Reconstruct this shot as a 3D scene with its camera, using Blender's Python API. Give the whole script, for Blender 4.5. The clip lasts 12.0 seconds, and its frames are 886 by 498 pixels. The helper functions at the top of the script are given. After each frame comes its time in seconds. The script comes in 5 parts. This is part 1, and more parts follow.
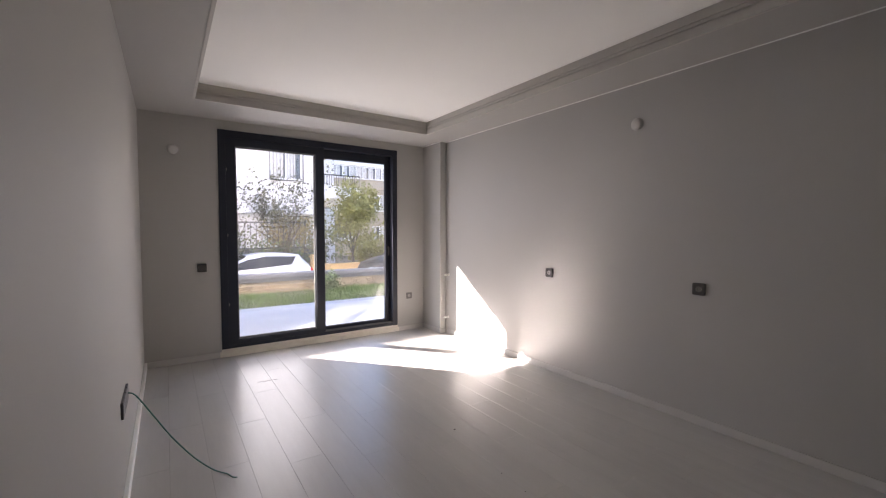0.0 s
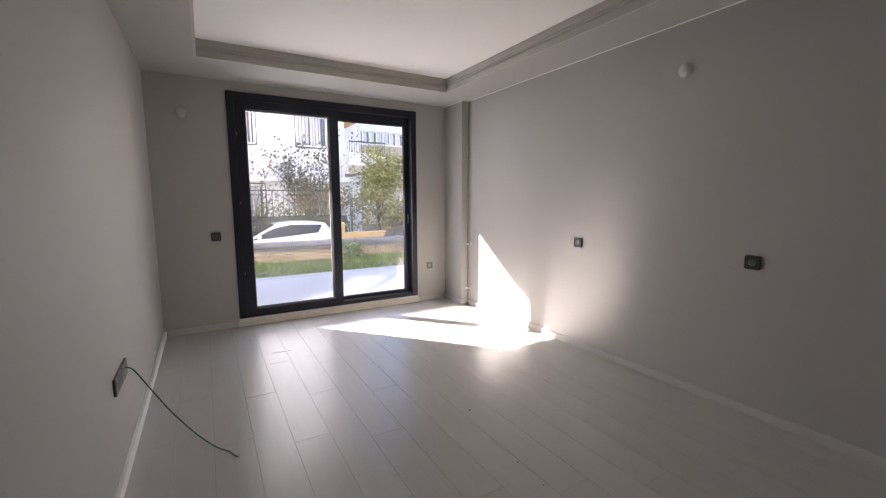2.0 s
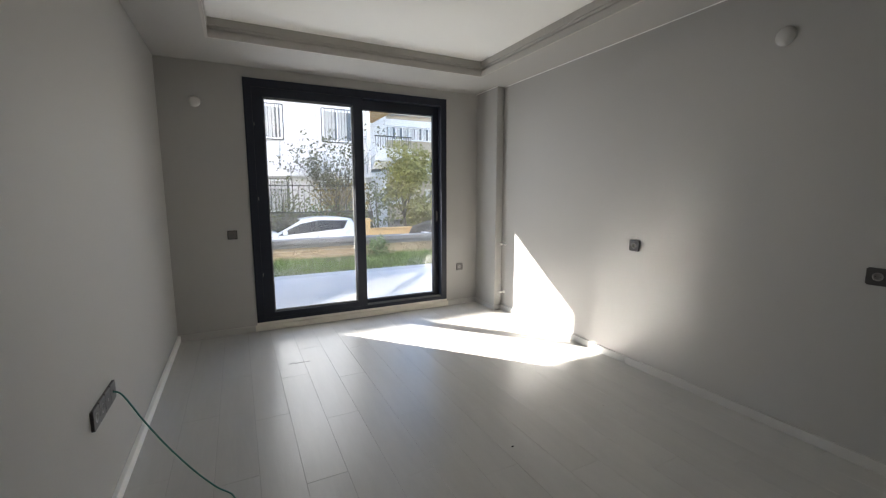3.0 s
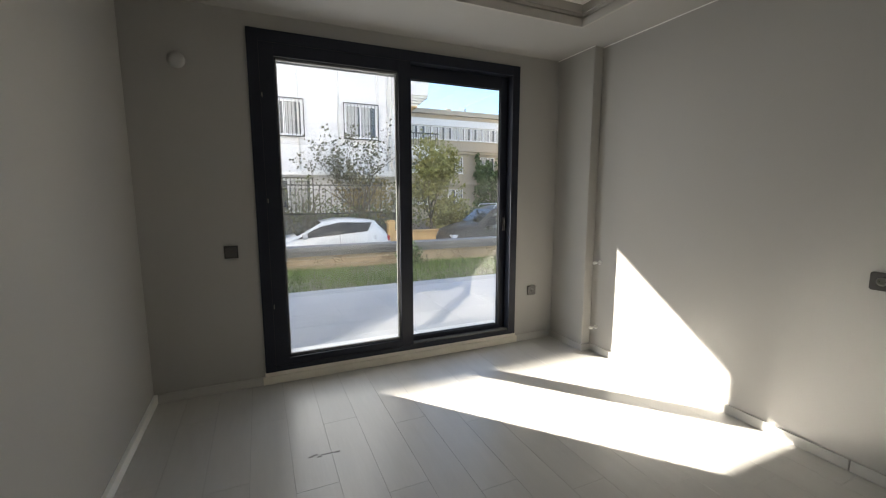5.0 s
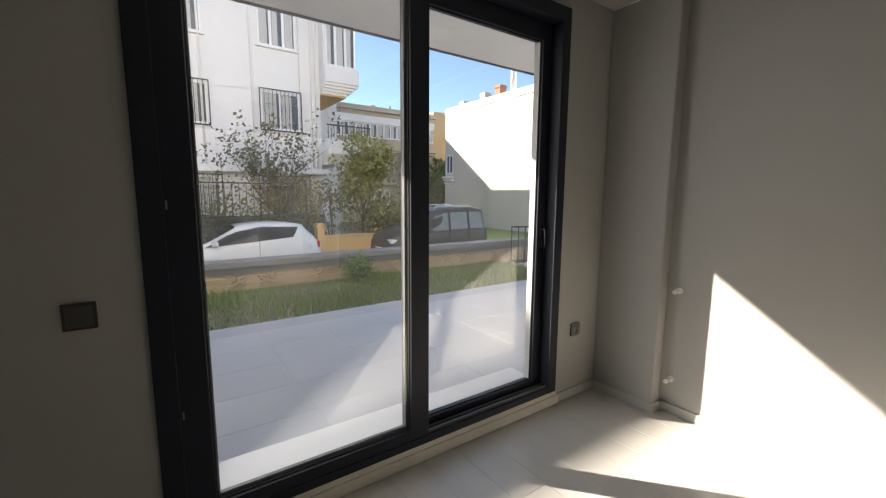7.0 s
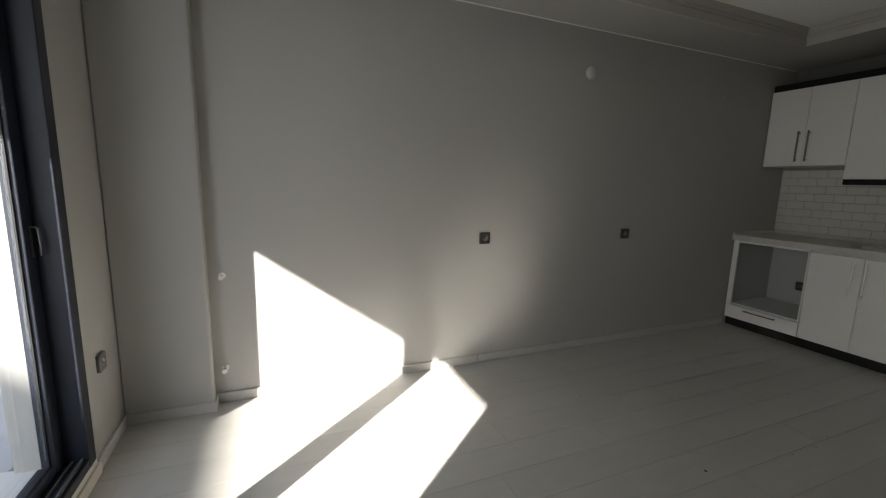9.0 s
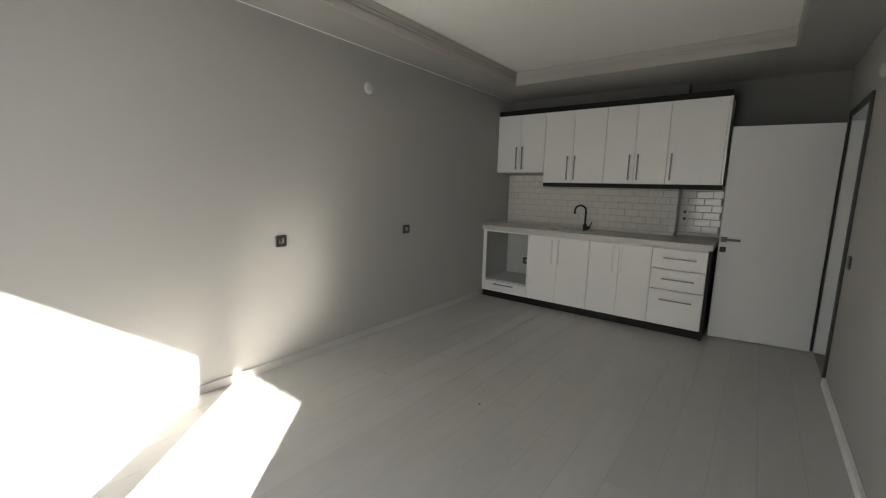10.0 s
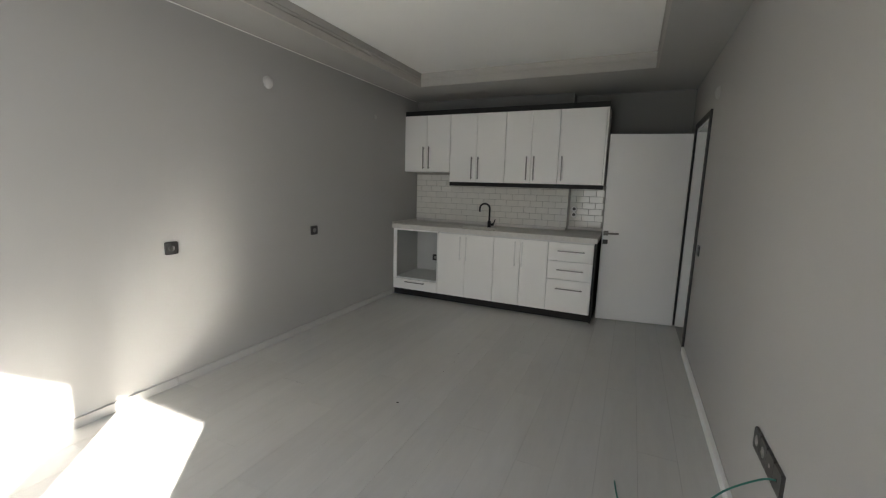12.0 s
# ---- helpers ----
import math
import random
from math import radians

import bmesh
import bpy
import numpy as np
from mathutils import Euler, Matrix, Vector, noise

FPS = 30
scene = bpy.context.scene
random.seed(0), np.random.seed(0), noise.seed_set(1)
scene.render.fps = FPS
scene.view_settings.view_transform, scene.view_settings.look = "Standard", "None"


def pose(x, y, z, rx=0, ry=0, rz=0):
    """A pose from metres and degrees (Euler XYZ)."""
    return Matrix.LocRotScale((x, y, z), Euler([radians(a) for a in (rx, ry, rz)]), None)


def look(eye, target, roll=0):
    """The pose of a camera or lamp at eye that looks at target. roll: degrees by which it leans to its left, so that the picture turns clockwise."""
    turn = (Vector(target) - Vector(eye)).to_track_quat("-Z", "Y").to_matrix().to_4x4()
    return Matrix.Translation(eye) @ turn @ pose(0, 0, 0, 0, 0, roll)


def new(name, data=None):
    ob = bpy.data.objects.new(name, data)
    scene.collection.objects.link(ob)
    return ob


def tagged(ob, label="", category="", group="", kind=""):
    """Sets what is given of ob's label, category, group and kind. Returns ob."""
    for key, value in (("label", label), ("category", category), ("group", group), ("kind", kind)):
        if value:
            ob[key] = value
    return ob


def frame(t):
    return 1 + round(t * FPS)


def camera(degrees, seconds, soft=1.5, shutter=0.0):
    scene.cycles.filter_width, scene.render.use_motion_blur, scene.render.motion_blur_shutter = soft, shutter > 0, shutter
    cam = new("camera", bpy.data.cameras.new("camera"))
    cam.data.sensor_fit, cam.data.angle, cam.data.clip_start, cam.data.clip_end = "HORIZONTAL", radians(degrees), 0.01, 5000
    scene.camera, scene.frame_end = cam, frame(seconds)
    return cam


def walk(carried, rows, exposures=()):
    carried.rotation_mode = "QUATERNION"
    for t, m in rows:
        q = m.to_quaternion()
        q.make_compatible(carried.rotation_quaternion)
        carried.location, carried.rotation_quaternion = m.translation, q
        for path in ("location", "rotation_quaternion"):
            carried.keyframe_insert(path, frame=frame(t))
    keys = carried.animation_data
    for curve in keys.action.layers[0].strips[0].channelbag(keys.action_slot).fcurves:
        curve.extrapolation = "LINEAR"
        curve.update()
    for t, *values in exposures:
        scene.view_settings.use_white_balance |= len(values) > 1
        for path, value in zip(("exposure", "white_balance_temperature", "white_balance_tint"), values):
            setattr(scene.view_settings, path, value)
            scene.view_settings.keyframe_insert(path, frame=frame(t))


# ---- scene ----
cam = camera(94.5, 12.0, soft=1.15)
EXPOSURES = [(0.0, 2.66, 7150, 25), (2.4, 2.61, 7150, 23), (2.9, 2.46, 6950, 14), (3.5, 2.26, 6800, 10), (5.5, 1.82, 7550, 12), (6.0, 1.82, 7600, 15), (6.5, 1.59, 7650, 15), (8.5, 1.20, 8300, 9),
             (9.0, 1.68, 7100, 11), (9.5, 2.15, 7300, 11), (10.0, 2.59, 7200, 11), (10.5, 2.9, 6950, 11), (12.0, 2.73, 6950, 11)]
PATH = [
    (0, (-3.092, -4.929, 1.372), (-1.973, -3.274, 1.28), 0.1),
    (0.5, (-3.115, -4.91, 1.362), (-2.001, -3.252, 1.258), 0.2),
    (1, (-3.172, -4.877, 1.381), (-2.076, -3.219, 1.16), 0.1),
    (1.5, (-3.043, -4.828, 1.367), (-1.974, -3.156, 1.119), -0.3),
    (2, (-2.871, -4.758, 1.359), (-1.877, -3.04, 1.111), -0.2),
    (2.5, (-2.77, -4.591, 1.366), (-1.843, -2.84, 1.091), -0.1),
    (3, (-2.733, -4.36, 1.362), (-1.847, -2.588, 1.093), -0.1),
    (3.5, (-2.651, -4.015, 1.354), (-1.836, -2.209, 1.084), -0.1),
    (3.7, (-2.605, -3.905, 1.37), (-1.827, -2.082, 1.102), -0.2),
    (5.5, (-2.598, -2.753, 1.362), (-1.74, -0.966, 1.093), 0.2),
    (6, (-2.573, -2.42, 1.367), (-1.615, -0.686, 1.095), 0.1),
    (6.5, (-2.528, -1.973, 1.371), (-1.501, -0.278, 1.096), 0.0),
    (6.7, (-2.55, -1.843, 1.365), (-1.503, -0.16, 1.095), 0.1),
    (8.3, (-2.639, -0.999, 1.346), (-0.711, -0.549, 1.061), 0.6),
    (8.5, (-2.677, -0.95, 1.363), (-0.705, -0.812, 1.062), 0.3),
    (9, (-2.64, -0.795, 1.356), (-0.817, -1.551, 1.034), 1.5),
    (9.5, (-2.703, -0.635, 1.385), (-1.22, -1.94, 1.074), 2.0),
    (10, (-2.774, -0.571, 1.388), (-1.571, -2.14, 1.087), 1.5),
    (10.5, (-2.808, -0.551, 1.416), (-1.772, -2.235, 1.108), 1.7),
    (11, (-2.777, -0.533, 1.419), (-1.874, -2.291, 1.108), 1.7),
    (11.5, (-2.773, -0.517, 1.424), (-1.924, -2.302, 1.115), 1.7),
    (12, (-2.764, -0.52, 1.424), (-1.945, -2.319, 1.116), 1.6),
]
walk(cam, [(t, look(eye, target, roll)) for t, eye, target, roll in PATH], EXPOSURES)

SKY, SUN = 0.14, 9.5
PLANK_X = -3.303
DAY = 8.4

# ---- light ----
SUN_WAY = Vector((1.0, -1.148, -0.828)).normalized()
world = bpy.data.worlds.new("sky")
scene.world = world
world.use_nodes = True
wn = world.node_tree
sky = wn.nodes.new("ShaderNodeTexSky")
sky.sky_type = "NISHITA"
sky.sun_disc = False
sky.dust_density, sky.ozone_density = 0.05, 5.0
sky.sun_elevation = radians(28.6)
sky.sun_rotation = radians(-41.4)
wn.nodes["Background"].inputs["Strength"].default_value = SKY
wn.links.new(sky.outputs[0], wn.nodes["Background"].inputs["Color"])
sun = new("sun", bpy.data.lights.new("sun", "SUN"))
sun.data.energy, sun.data.angle, sun.data.color = SUN, radians(0.53), (1.0, 0.98, 0.95)
sun.matrix_world = look(-SUN_WAY * 30, (0, 0, 0))
# daylight through the window opening
day = new("window_daylight", bpy.data.lights.new("window_daylight", "AREA"))
day.data.shape, day.data.size, day.data.size_y = "RECTANGLE", 1.6, 2.1
day.data.energy, day.data.color = DAY, (0.93, 0.97, 1.0)
day.matrix_world = look((-1.93, 0.80, 1.25), (-0.98, -0.20, 1.13))
scene.cycles.blur_glossy = 0.0


# ---- materials ----
def mat(name, col, rough=0.5, metal=0.0, var=0.08, scale=2.5, fine=45.0, bump=0.03, rand=0.0, spec=0.5, stretch=(1, 1, 1), stain=0.0, rvar=0.12):
    m = bpy.data.materials.new(name)
    m.use_nodes = True
    nt = m.node_tree
    bs = nt.nodes["Principled BSDF"]
    bs.inputs["Roughness"].default_value = rough
    bs.inputs["Metallic"].default_value = metal
    bs.inputs["Specular IOR Level"].default_value = spec
    tc = nt.nodes.new("ShaderNodeTexCoord")
    mp = nt.nodes.new("ShaderNodeMapping")
    mp.inputs["Scale"].default_value = stretch
    nt.links.new(tc.outputs["Object"], mp.inputs[0])
    vec = mp.outputs[0]
    if rand:
        oi = nt.nodes.new("ShaderNodeObjectInfo")
        sc = nt.nodes.new("ShaderNodeMath")
        sc.operation = "MULTIPLY"
        sc.inputs[1].default_value = 50.0
        ad = nt.nodes.new("ShaderNodeVectorMath")
        nt.links.new(oi.outputs["Random"], sc.inputs[0])
        nt.links.new(mp.outputs[0], ad.inputs[0])
        nt.links.new(sc.outputs[0], ad.inputs[1])
        vec = ad.outputs[0]

    def nz(s, d):
        n = nt.nodes.new("ShaderNodeTexNoise")
        n.inputs["Scale"].default_value, n.inputs["Detail"].default_value = s, d
        nt.links.new(vec, n.inputs["Vector"])
        return n.outputs["Fac"]

    def mad(v, a, b):
        n = nt.nodes.new("ShaderNodeMath")
        n.operation = "MULTIPLY_ADD"
        nt.links.new(v, n.inputs[0])
        n.inputs[1].default_value = a
        if isinstance(b, float):
            n.inputs[2].default_value = b
        else:
            nt.links.new(b, n.inputs[2])
        return n.outputs[0]
    big, small = nz(scale, 4), nz(fine, 3)
    f = mad(big, 2 * var, 1.0 - var)
    f = mad(small, var, f)
    if rand:
        f = mad(oi.outputs["Random"], rand, f)
    vs = nt.nodes.new("ShaderNodeVectorMath")
    vs.operation = "SCALE"
    vs.inputs[0].default_value = col
    nt.links.new(f, vs.inputs["Scale"])
    out = vs.outputs[0]
    if stain:
        st = nz(scale * 0.37, 6)
        rp = nt.nodes.new("ShaderNodeMapRange")
        rp.inputs[1].default_value, rp.inputs[2].default_value = 0.52, 0.72
        rp.inputs[3].default_value, rp.inputs[4].default_value = 1.0, 1.0 - stain
        nt.links.new(st, rp.inputs[0])
        v2 = nt.nodes.new("ShaderNodeVectorMath")
        v2.operation = "SCALE"
        nt.links.new(out, v2.inputs[0])
        nt.links.new(rp.outputs[0], v2.inputs["Scale"])
        out = v2.outputs[0]
    nt.links.new(out, bs.inputs["Base Color"])
    rr = mad(big, rvar, max(rough - rvar / 2, 0.02))
    nt.links.new(rr, bs.inputs["Roughness"])
    if bump:
        bp = nt.nodes.new("ShaderNodeBump")
        bp.inputs["Strength"].default_value = bump * 4
        bp.inputs["Distance"].default_value = 0.004
        nt.links.new(small, bp.inputs["Height"])
        nt.links.new(bp.outputs[0], bs.inputs["Normal"])
    return m


def pane_mat(name, tint=(1, 1, 1), dust=0.0027):
    m = bpy.data.materials.new(name)
    m.use_nodes = True
    nt = m.node_tree
    nt.nodes.clear()
    out = nt.nodes.new("ShaderNodeOutputMaterial")
    mx = nt.nodes.new("ShaderNodeMixShader")
    tr = nt.nodes.new("ShaderNodeBsdfTransparent")
    tr.inputs[0].default_value = (*tint, 1)
    gl = nt.nodes.new("ShaderNodeBsdfGlossy")
    gl.inputs["Roughness"].default_value = 0.0
    lw = nt.nodes.new("ShaderNodeLayerWeight")
    lw.inputs[0].default_value = 0.5
    pw = nt.nodes.new("ShaderNodeMath")
    pw.operation = "POWER"
    pw.inputs[1].default_value = 5.0
    ma = nt.nodes.new("ShaderNodeMath")
    ma.operation = "MULTIPLY_ADD"
    ma.inputs[1].default_value, ma.inputs[2].default_value = 0.55, 0.10
    nt.links.new(lw.outputs["Facing"], pw.inputs[0])
    nt.links.new(pw.outputs[0], ma.inputs[0])
    nt.links.new(ma.outputs[0], mx.inputs[0])
    nt.links.new(tr.outputs[0], mx.inputs[1])
    nt.links.new(gl.outputs[0], mx.inputs[2])
    tl = nt.nodes.new("ShaderNodeBsdfTranslucent")
    tl.inputs[0].default_value = (0.9, 0.9, 0.88, 1)
    tc = nt.nodes.new("ShaderNodeTexCoord")
    nz = nt.nodes.new("ShaderNodeTexNoise")
    nz.inputs["Scale"].default_value, nz.inputs["Detail"].default_value = 3.0, 6.0
    nt.links.new(tc.outputs["Object"], nz.inputs["Vector"])
    dm = nt.nodes.new("ShaderNodeMath")
    dm.operation = "MULTIPLY"
    dm.inputs[1].default_value = dust * 2
    nt.links.new(nz.outputs["Fac"], dm.inputs[0])
    dx = nt.nodes.new("ShaderNodeMixShader")
    nt.links.new(dm.outputs[0], dx.inputs[0])
    nt.links.new(mx.outputs[0], dx.inputs[1])
    nt.links.new(tl.outputs[0], dx.inputs[2])
    nt.links.new(dx.outputs[0], out.inputs[0])
    return m


M_WALL = mat("wall_paint", (0.415, 0.405, 0.387), 0.62, var=0.025, scale=1.3, fine=160, bump=0.025)
M_CEIL = mat("ceiling_paint", (0.86, 0.85, 0.82), 0.85, var=0.02, fine=90, bump=0.01)
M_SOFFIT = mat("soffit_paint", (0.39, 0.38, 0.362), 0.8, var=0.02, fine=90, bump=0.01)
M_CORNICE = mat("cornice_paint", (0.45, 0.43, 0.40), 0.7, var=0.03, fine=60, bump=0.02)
M_PLANK = mat("pale_laminate", (0.475, 0.464, 0.442), 0.305, rvar=0.02, var=0.08, scale=2.2, fine=9, bump=0.02, rand=0.06, spec=0.52, stretch=(7, 0.9, 7))
M_SEAM = mat("plank_seam", (0.30, 0.29, 0.275), 0.8, var=0.1)
M_BASE = mat("baseboard_paint", (0.84, 0.83, 0.80), 0.42, var=0.03, fine=50)
M_BASEGREY = mat("grey_skirting_paint", (0.50, 0.49, 0.47), 0.5, var=0.03, fine=50)
# wall grey darkened to hold the shade above the cabinets
M_BACKWALL = mat("shade_darkened_wall_paint", (0.20, 0.195, 0.187), 0.7, var=0.04, scale=1.3, fine=120, bump=0.02)
# post concrete made darker in place of the shade that falls on it
M_POST = mat("shade_darkened_concrete", (0.065, 0.07, 0.075), 0.75, var=0.1, scale=3, fine=40)
M_CAP = mat("painted_cap", (0.49, 0.48, 0.46), 0.5, var=0.02, bump=0.004)
M_SILL = mat("pale_marble", (0.70, 0.66, 0.58), 0.35, var=0.10, scale=6, fine=30, stain=0.1)
M_FRAME = mat("anthracite_pvc", (0.017, 0.020, 0.031), 0.45, spec=0.3, var=0.08, fine=140, bump=0.02)
M_GASKET = mat("black_rubber", (0.012, 0.012, 0.013), 0.7)
M_RING = mat("bright_contact_metal", (0.36, 0.35, 0.335), 0.38, 0.9, var=0.05)
M_SPACER = mat("pale_aluminium", (0.10, 0.10, 0.099), 0.45, 0.2, var=0.06)
M_GLASS = pane_mat("window_glass", (0.97, 0.98, 0.98))
M_LACQ = mat("white_lacquer", (0.87, 0.855, 0.825), 0.40, var=0.012, fine=60, bump=0.0, rvar=0.0)
M_CARC = mat("white_melamine", (0.66, 0.66, 0.65), 0.45, var=0.02, bump=0.005)
M_BLACK = mat("black_panel", (0.017, 0.016, 0.016), 0.5, var=0.1, spec=0.2)
M_GAP = mat("dark_gap", (0.02, 0.02, 0.02), 0.8)
M_STEEL = mat("brushed_steel", (0.72, 0.71, 0.69), 0.36, 1.0, var=0.06, fine=220, stretch=(1, 1, 8))
M_DARKSHADEDSTEEL = mat("dark_and_shaded_steel", (0.22, 0.21, 0.20), 0.35, 0.9, var=0.06, fine=220, stretch=(1, 1, 8))
M_NICHE = mat("bare_grey_board", (0.50, 0.50, 0.49), 0.7, var=0.04)
M_STONE = mat("speckled_quartz", (0.58, 0.555, 0.52), 0.38, var=0.14, scale=30, fine=190, bump=0.01)
M_TILE = mat("white_glazed_tile", (0.68, 0.66, 0.61), 0.12, var=0.03, scale=5, fine=25, bump=0.008, rand=0.04)
M_GROUT = mat("pale_grout", (0.34, 0.325, 0.295), 0.9, var=0.12, fine=120)
M_MATTEBLK = mat("matte_black_metal", (0.012, 0.012, 0.012), 0.38, 0.4, var=0.05)
M_DOOR = mat("white_door", (0.83, 0.82, 0.80), 0.45, var=0.012, fine=60, bump=0.0, rvar=0.0)
M_JAMB = mat("white_jamb", (0.78, 0.78, 0.77), 0.4, var=0.02)
M_CASING = mat("dark_casing", (0.035, 0.034, 0.034), 0.5, var=0.05)
M_SOCK = mat("graphite_plastic", (0.055, 0.052, 0.05), 0.38, 0.2, var=0.05, bump=0.01)
M_SOCKGREY = mat("grey_socket_plastic", (0.16, 0.155, 0.148), 0.4, 0.2, var=0.05, bump=0.01)
M_SOCKIN = mat("bronze_insert", (0.095, 0.09, 0.085), 0.35, 0.3, var=0.05)
M_SCUFF = mat("floor_scuff", (0.20, 0.19, 0.18), 0.6, var=0.2)
M_SOCKHOLE = mat("socket_well", (0.02, 0.02, 0.02), 0.5)
M_WHITEPL = mat("white_plastic", (0.80, 0.79, 0.76), 0.4, var=0.02, bump=0.004)
M_CABLE = mat("teal_cable_sheath", (0.024, 0.16, 0.125), 0.45, var=0.06)
M_FACADE = mat("white_render", (0.72, 0.705, 0.715), 0.85, var=0.03, scale=0.4, fine=12, stain=0.05)
M_FACADEGREY = mat("grey_render", (0.22, 0.22, 0.23), 0.85, var=0.06, scale=0.6, fine=12, stain=0.1)
M_CREAM = mat("weathered_cream_render", (0.56, 0.53, 0.45), 0.9, var=0.12, scale=0.75, fine=7, stain=0.32, stretch=(1, 1, 0.45))
M_ORANGE = mat("ochre_render", (0.60, 0.38, 0.17), 0.85, var=0.06, scale=0.7, fine=14, stain=0.1)
M_BRICKRED = mat("red_brick", (0.28, 0.13, 0.08), 0.9, var=0.15, scale=4, fine=30, bump=0.06)
M_OCHREEND = mat("pale_ochre_render", (0.48, 0.34, 0.19), 0.88, var=0.08, scale=0.7, fine=14, stain=0.15)
M_BEIGE = mat("beige_render", (0.42, 0.36, 0.29), 0.88, var=0.07, scale=0.6, fine=12, stain=0.12)
M_SLAB = mat("white_slab_paint", (0.74, 0.73, 0.72), 0.85, var=0.03, fine=20)
M_WINFRAME = mat("white_pvc", (0.80, 0.80, 0.81), 0.4, var=0.02)
M_DARKPANE = mat("house_pane", (0.06, 0.068, 0.08), 0.06, var=0.3, scale=1.2, bump=0.0, spec=0.6)
M_CURTAIN = mat("net_curtain", (0.55, 0.54, 0.53), 0.9, var=0.12, scale=4, fine=40, stretch=(6, 1, 0.3))
M_IRON = mat("black_iron", (0.03, 0.03, 0.032), 0.5, 0.3, var=0.1)
M_ASPHALT = mat("asphalt", (0.075, 0.075, 0.078), 0.9, var=0.15, scale=0.8, fine=60, bump=0.05)
M_EARTH = mat("earth", (0.13, 0.11, 0.08), 0.95, var=0.2, scale=1.5, fine=30, bump=0.08)
M_PATIO = mat("pale_stone_tile", (0.43, 0.434, 0.443), 0.45, var=0.09, scale=1.7, fine=35, bump=0.02, rand=0.06, stain=0.12)
M_PATIOJOINT = mat("patio_joint", (0.40, 0.405, 0.41), 0.9, var=0.1)
M_GARDENWALL = mat("sandstone_render", (0.30, 0.235, 0.16), 0.9, var=0.2, scale=3, fine=30, bump=0.12, stain=0.3)
M_COPING = mat("grey_coping", (0.13, 0.135, 0.145), 0.6, var=0.07, scale=2, fine=30)
M_GRASS = mat("grass_blade", (0.10, 0.165, 0.035), 0.7, var=0.3, scale=1.5, fine=18, bump=0.0)
M_LEAFY = mat("yellow_green_leaf", (0.20, 0.19, 0.055), 0.6, var=0.35, scale=1.4, fine=9, bump=0.0)
M_LEAFD = mat("dark_green_leaf", (0.075, 0.125, 0.04), 0.6, var=0.35, scale=1.4, fine=9, bump=0.0)
M_LEAFB = mat("autumn_leaf", (0.23, 0.175, 0.065), 0.65, var=0.35, scale=1.4, fine=9, bump=0.0)
M_LEAFO = mat("dark_olive_leaf", (0.075, 0.072, 0.038), 0.6, var=0.4, scale=1.4, fine=9, bump=0.0)
M_LEAFG = mat("grey_green_leaf", (0.125, 0.135, 0.065), 0.65, var=0.35, scale=1.4, fine=9, bump=0.0)
M_BARK = mat("bark", (0.10, 0.08, 0.06), 0.9, var=0.2, scale=6, fine=50, bump=0.1)
M_CARW = mat("white_car_paint", (0.56, 0.57, 0.58), 0.16, rvar=0.02, var=0.01, bump=0.0)
M_CARG = mat("graphite_car_paint", (0.062, 0.059, 0.054), 0.3, 0.0, spec=0.25, rvar=0.02, var=0.02, bump=0.0)
M_CARS = mat("silver_car_paint", (0.20, 0.22, 0.26), 0.16, 0.5, rvar=0.02, var=0.02, bump=0.0)
M_CARGLASS = mat("car_glass", (0.014, 0.016, 0.019), 0.05, var=0.4, scale=2.2, bump=0.0, spec=0.4)
M_VANGLASS = mat("van_glass", (0.13, 0.14, 0.13), 0.06, var=0.7, scale=2.5, bump=0.0, spec=0.35)
M_TYRE = mat("tyre_rubber", (0.02, 0.02, 0.02), 0.85, var=0.1)
M_RIM = mat("alloy_rim", (0.5, 0.5, 0.5), 0.35, 0.8, var=0.05)
M_LAMPRED = mat("tail_lamp_red", (0.45, 0.02, 0.015), 0.15, var=0.05, bump=0.0)
M_LAMPCLR = mat("headlamp_lens", (0.65, 0.66, 0.68), 0.1, var=0.05, bump=0.0)


# ---- building blocks ----
ORI = {}


def bx(bm, x0, x1, y0, y1, z0, z1, bev=0.0):
    """A box, with bevelled edges if asked for."""
    x0, x1, y0, y1, z0, z1 = min(x0, x1), max(x0, x1), min(y0, y1), max(y0, y1), min(z0, z1), max(z0, z1)
    r = bmesh.ops.create_cube(bm, size=1.0)
    vs = r["verts"]
    for v in vs:
        v.co = Vector(((x0 + x1) / 2 + v.co.x * (x1 - x0), (y0 + y1) / 2 + v.co.y * (y1 - y0), (z0 + z1) / 2 + v.co.z * (z1 - z0)))
    if bev:
        es = list({e for v in vs for e in v.link_edges})
        bmesh.ops.bevel(bm, geom=es, offset=min(bev, 0.45 * min(x1 - x0, y1 - y0, z1 - z0)), segments=2, affect="EDGES", profile=0.6)
    return bm


def box(*a, bev=0.0):
    return bx(bmesh.new(), *a, bev=bev)


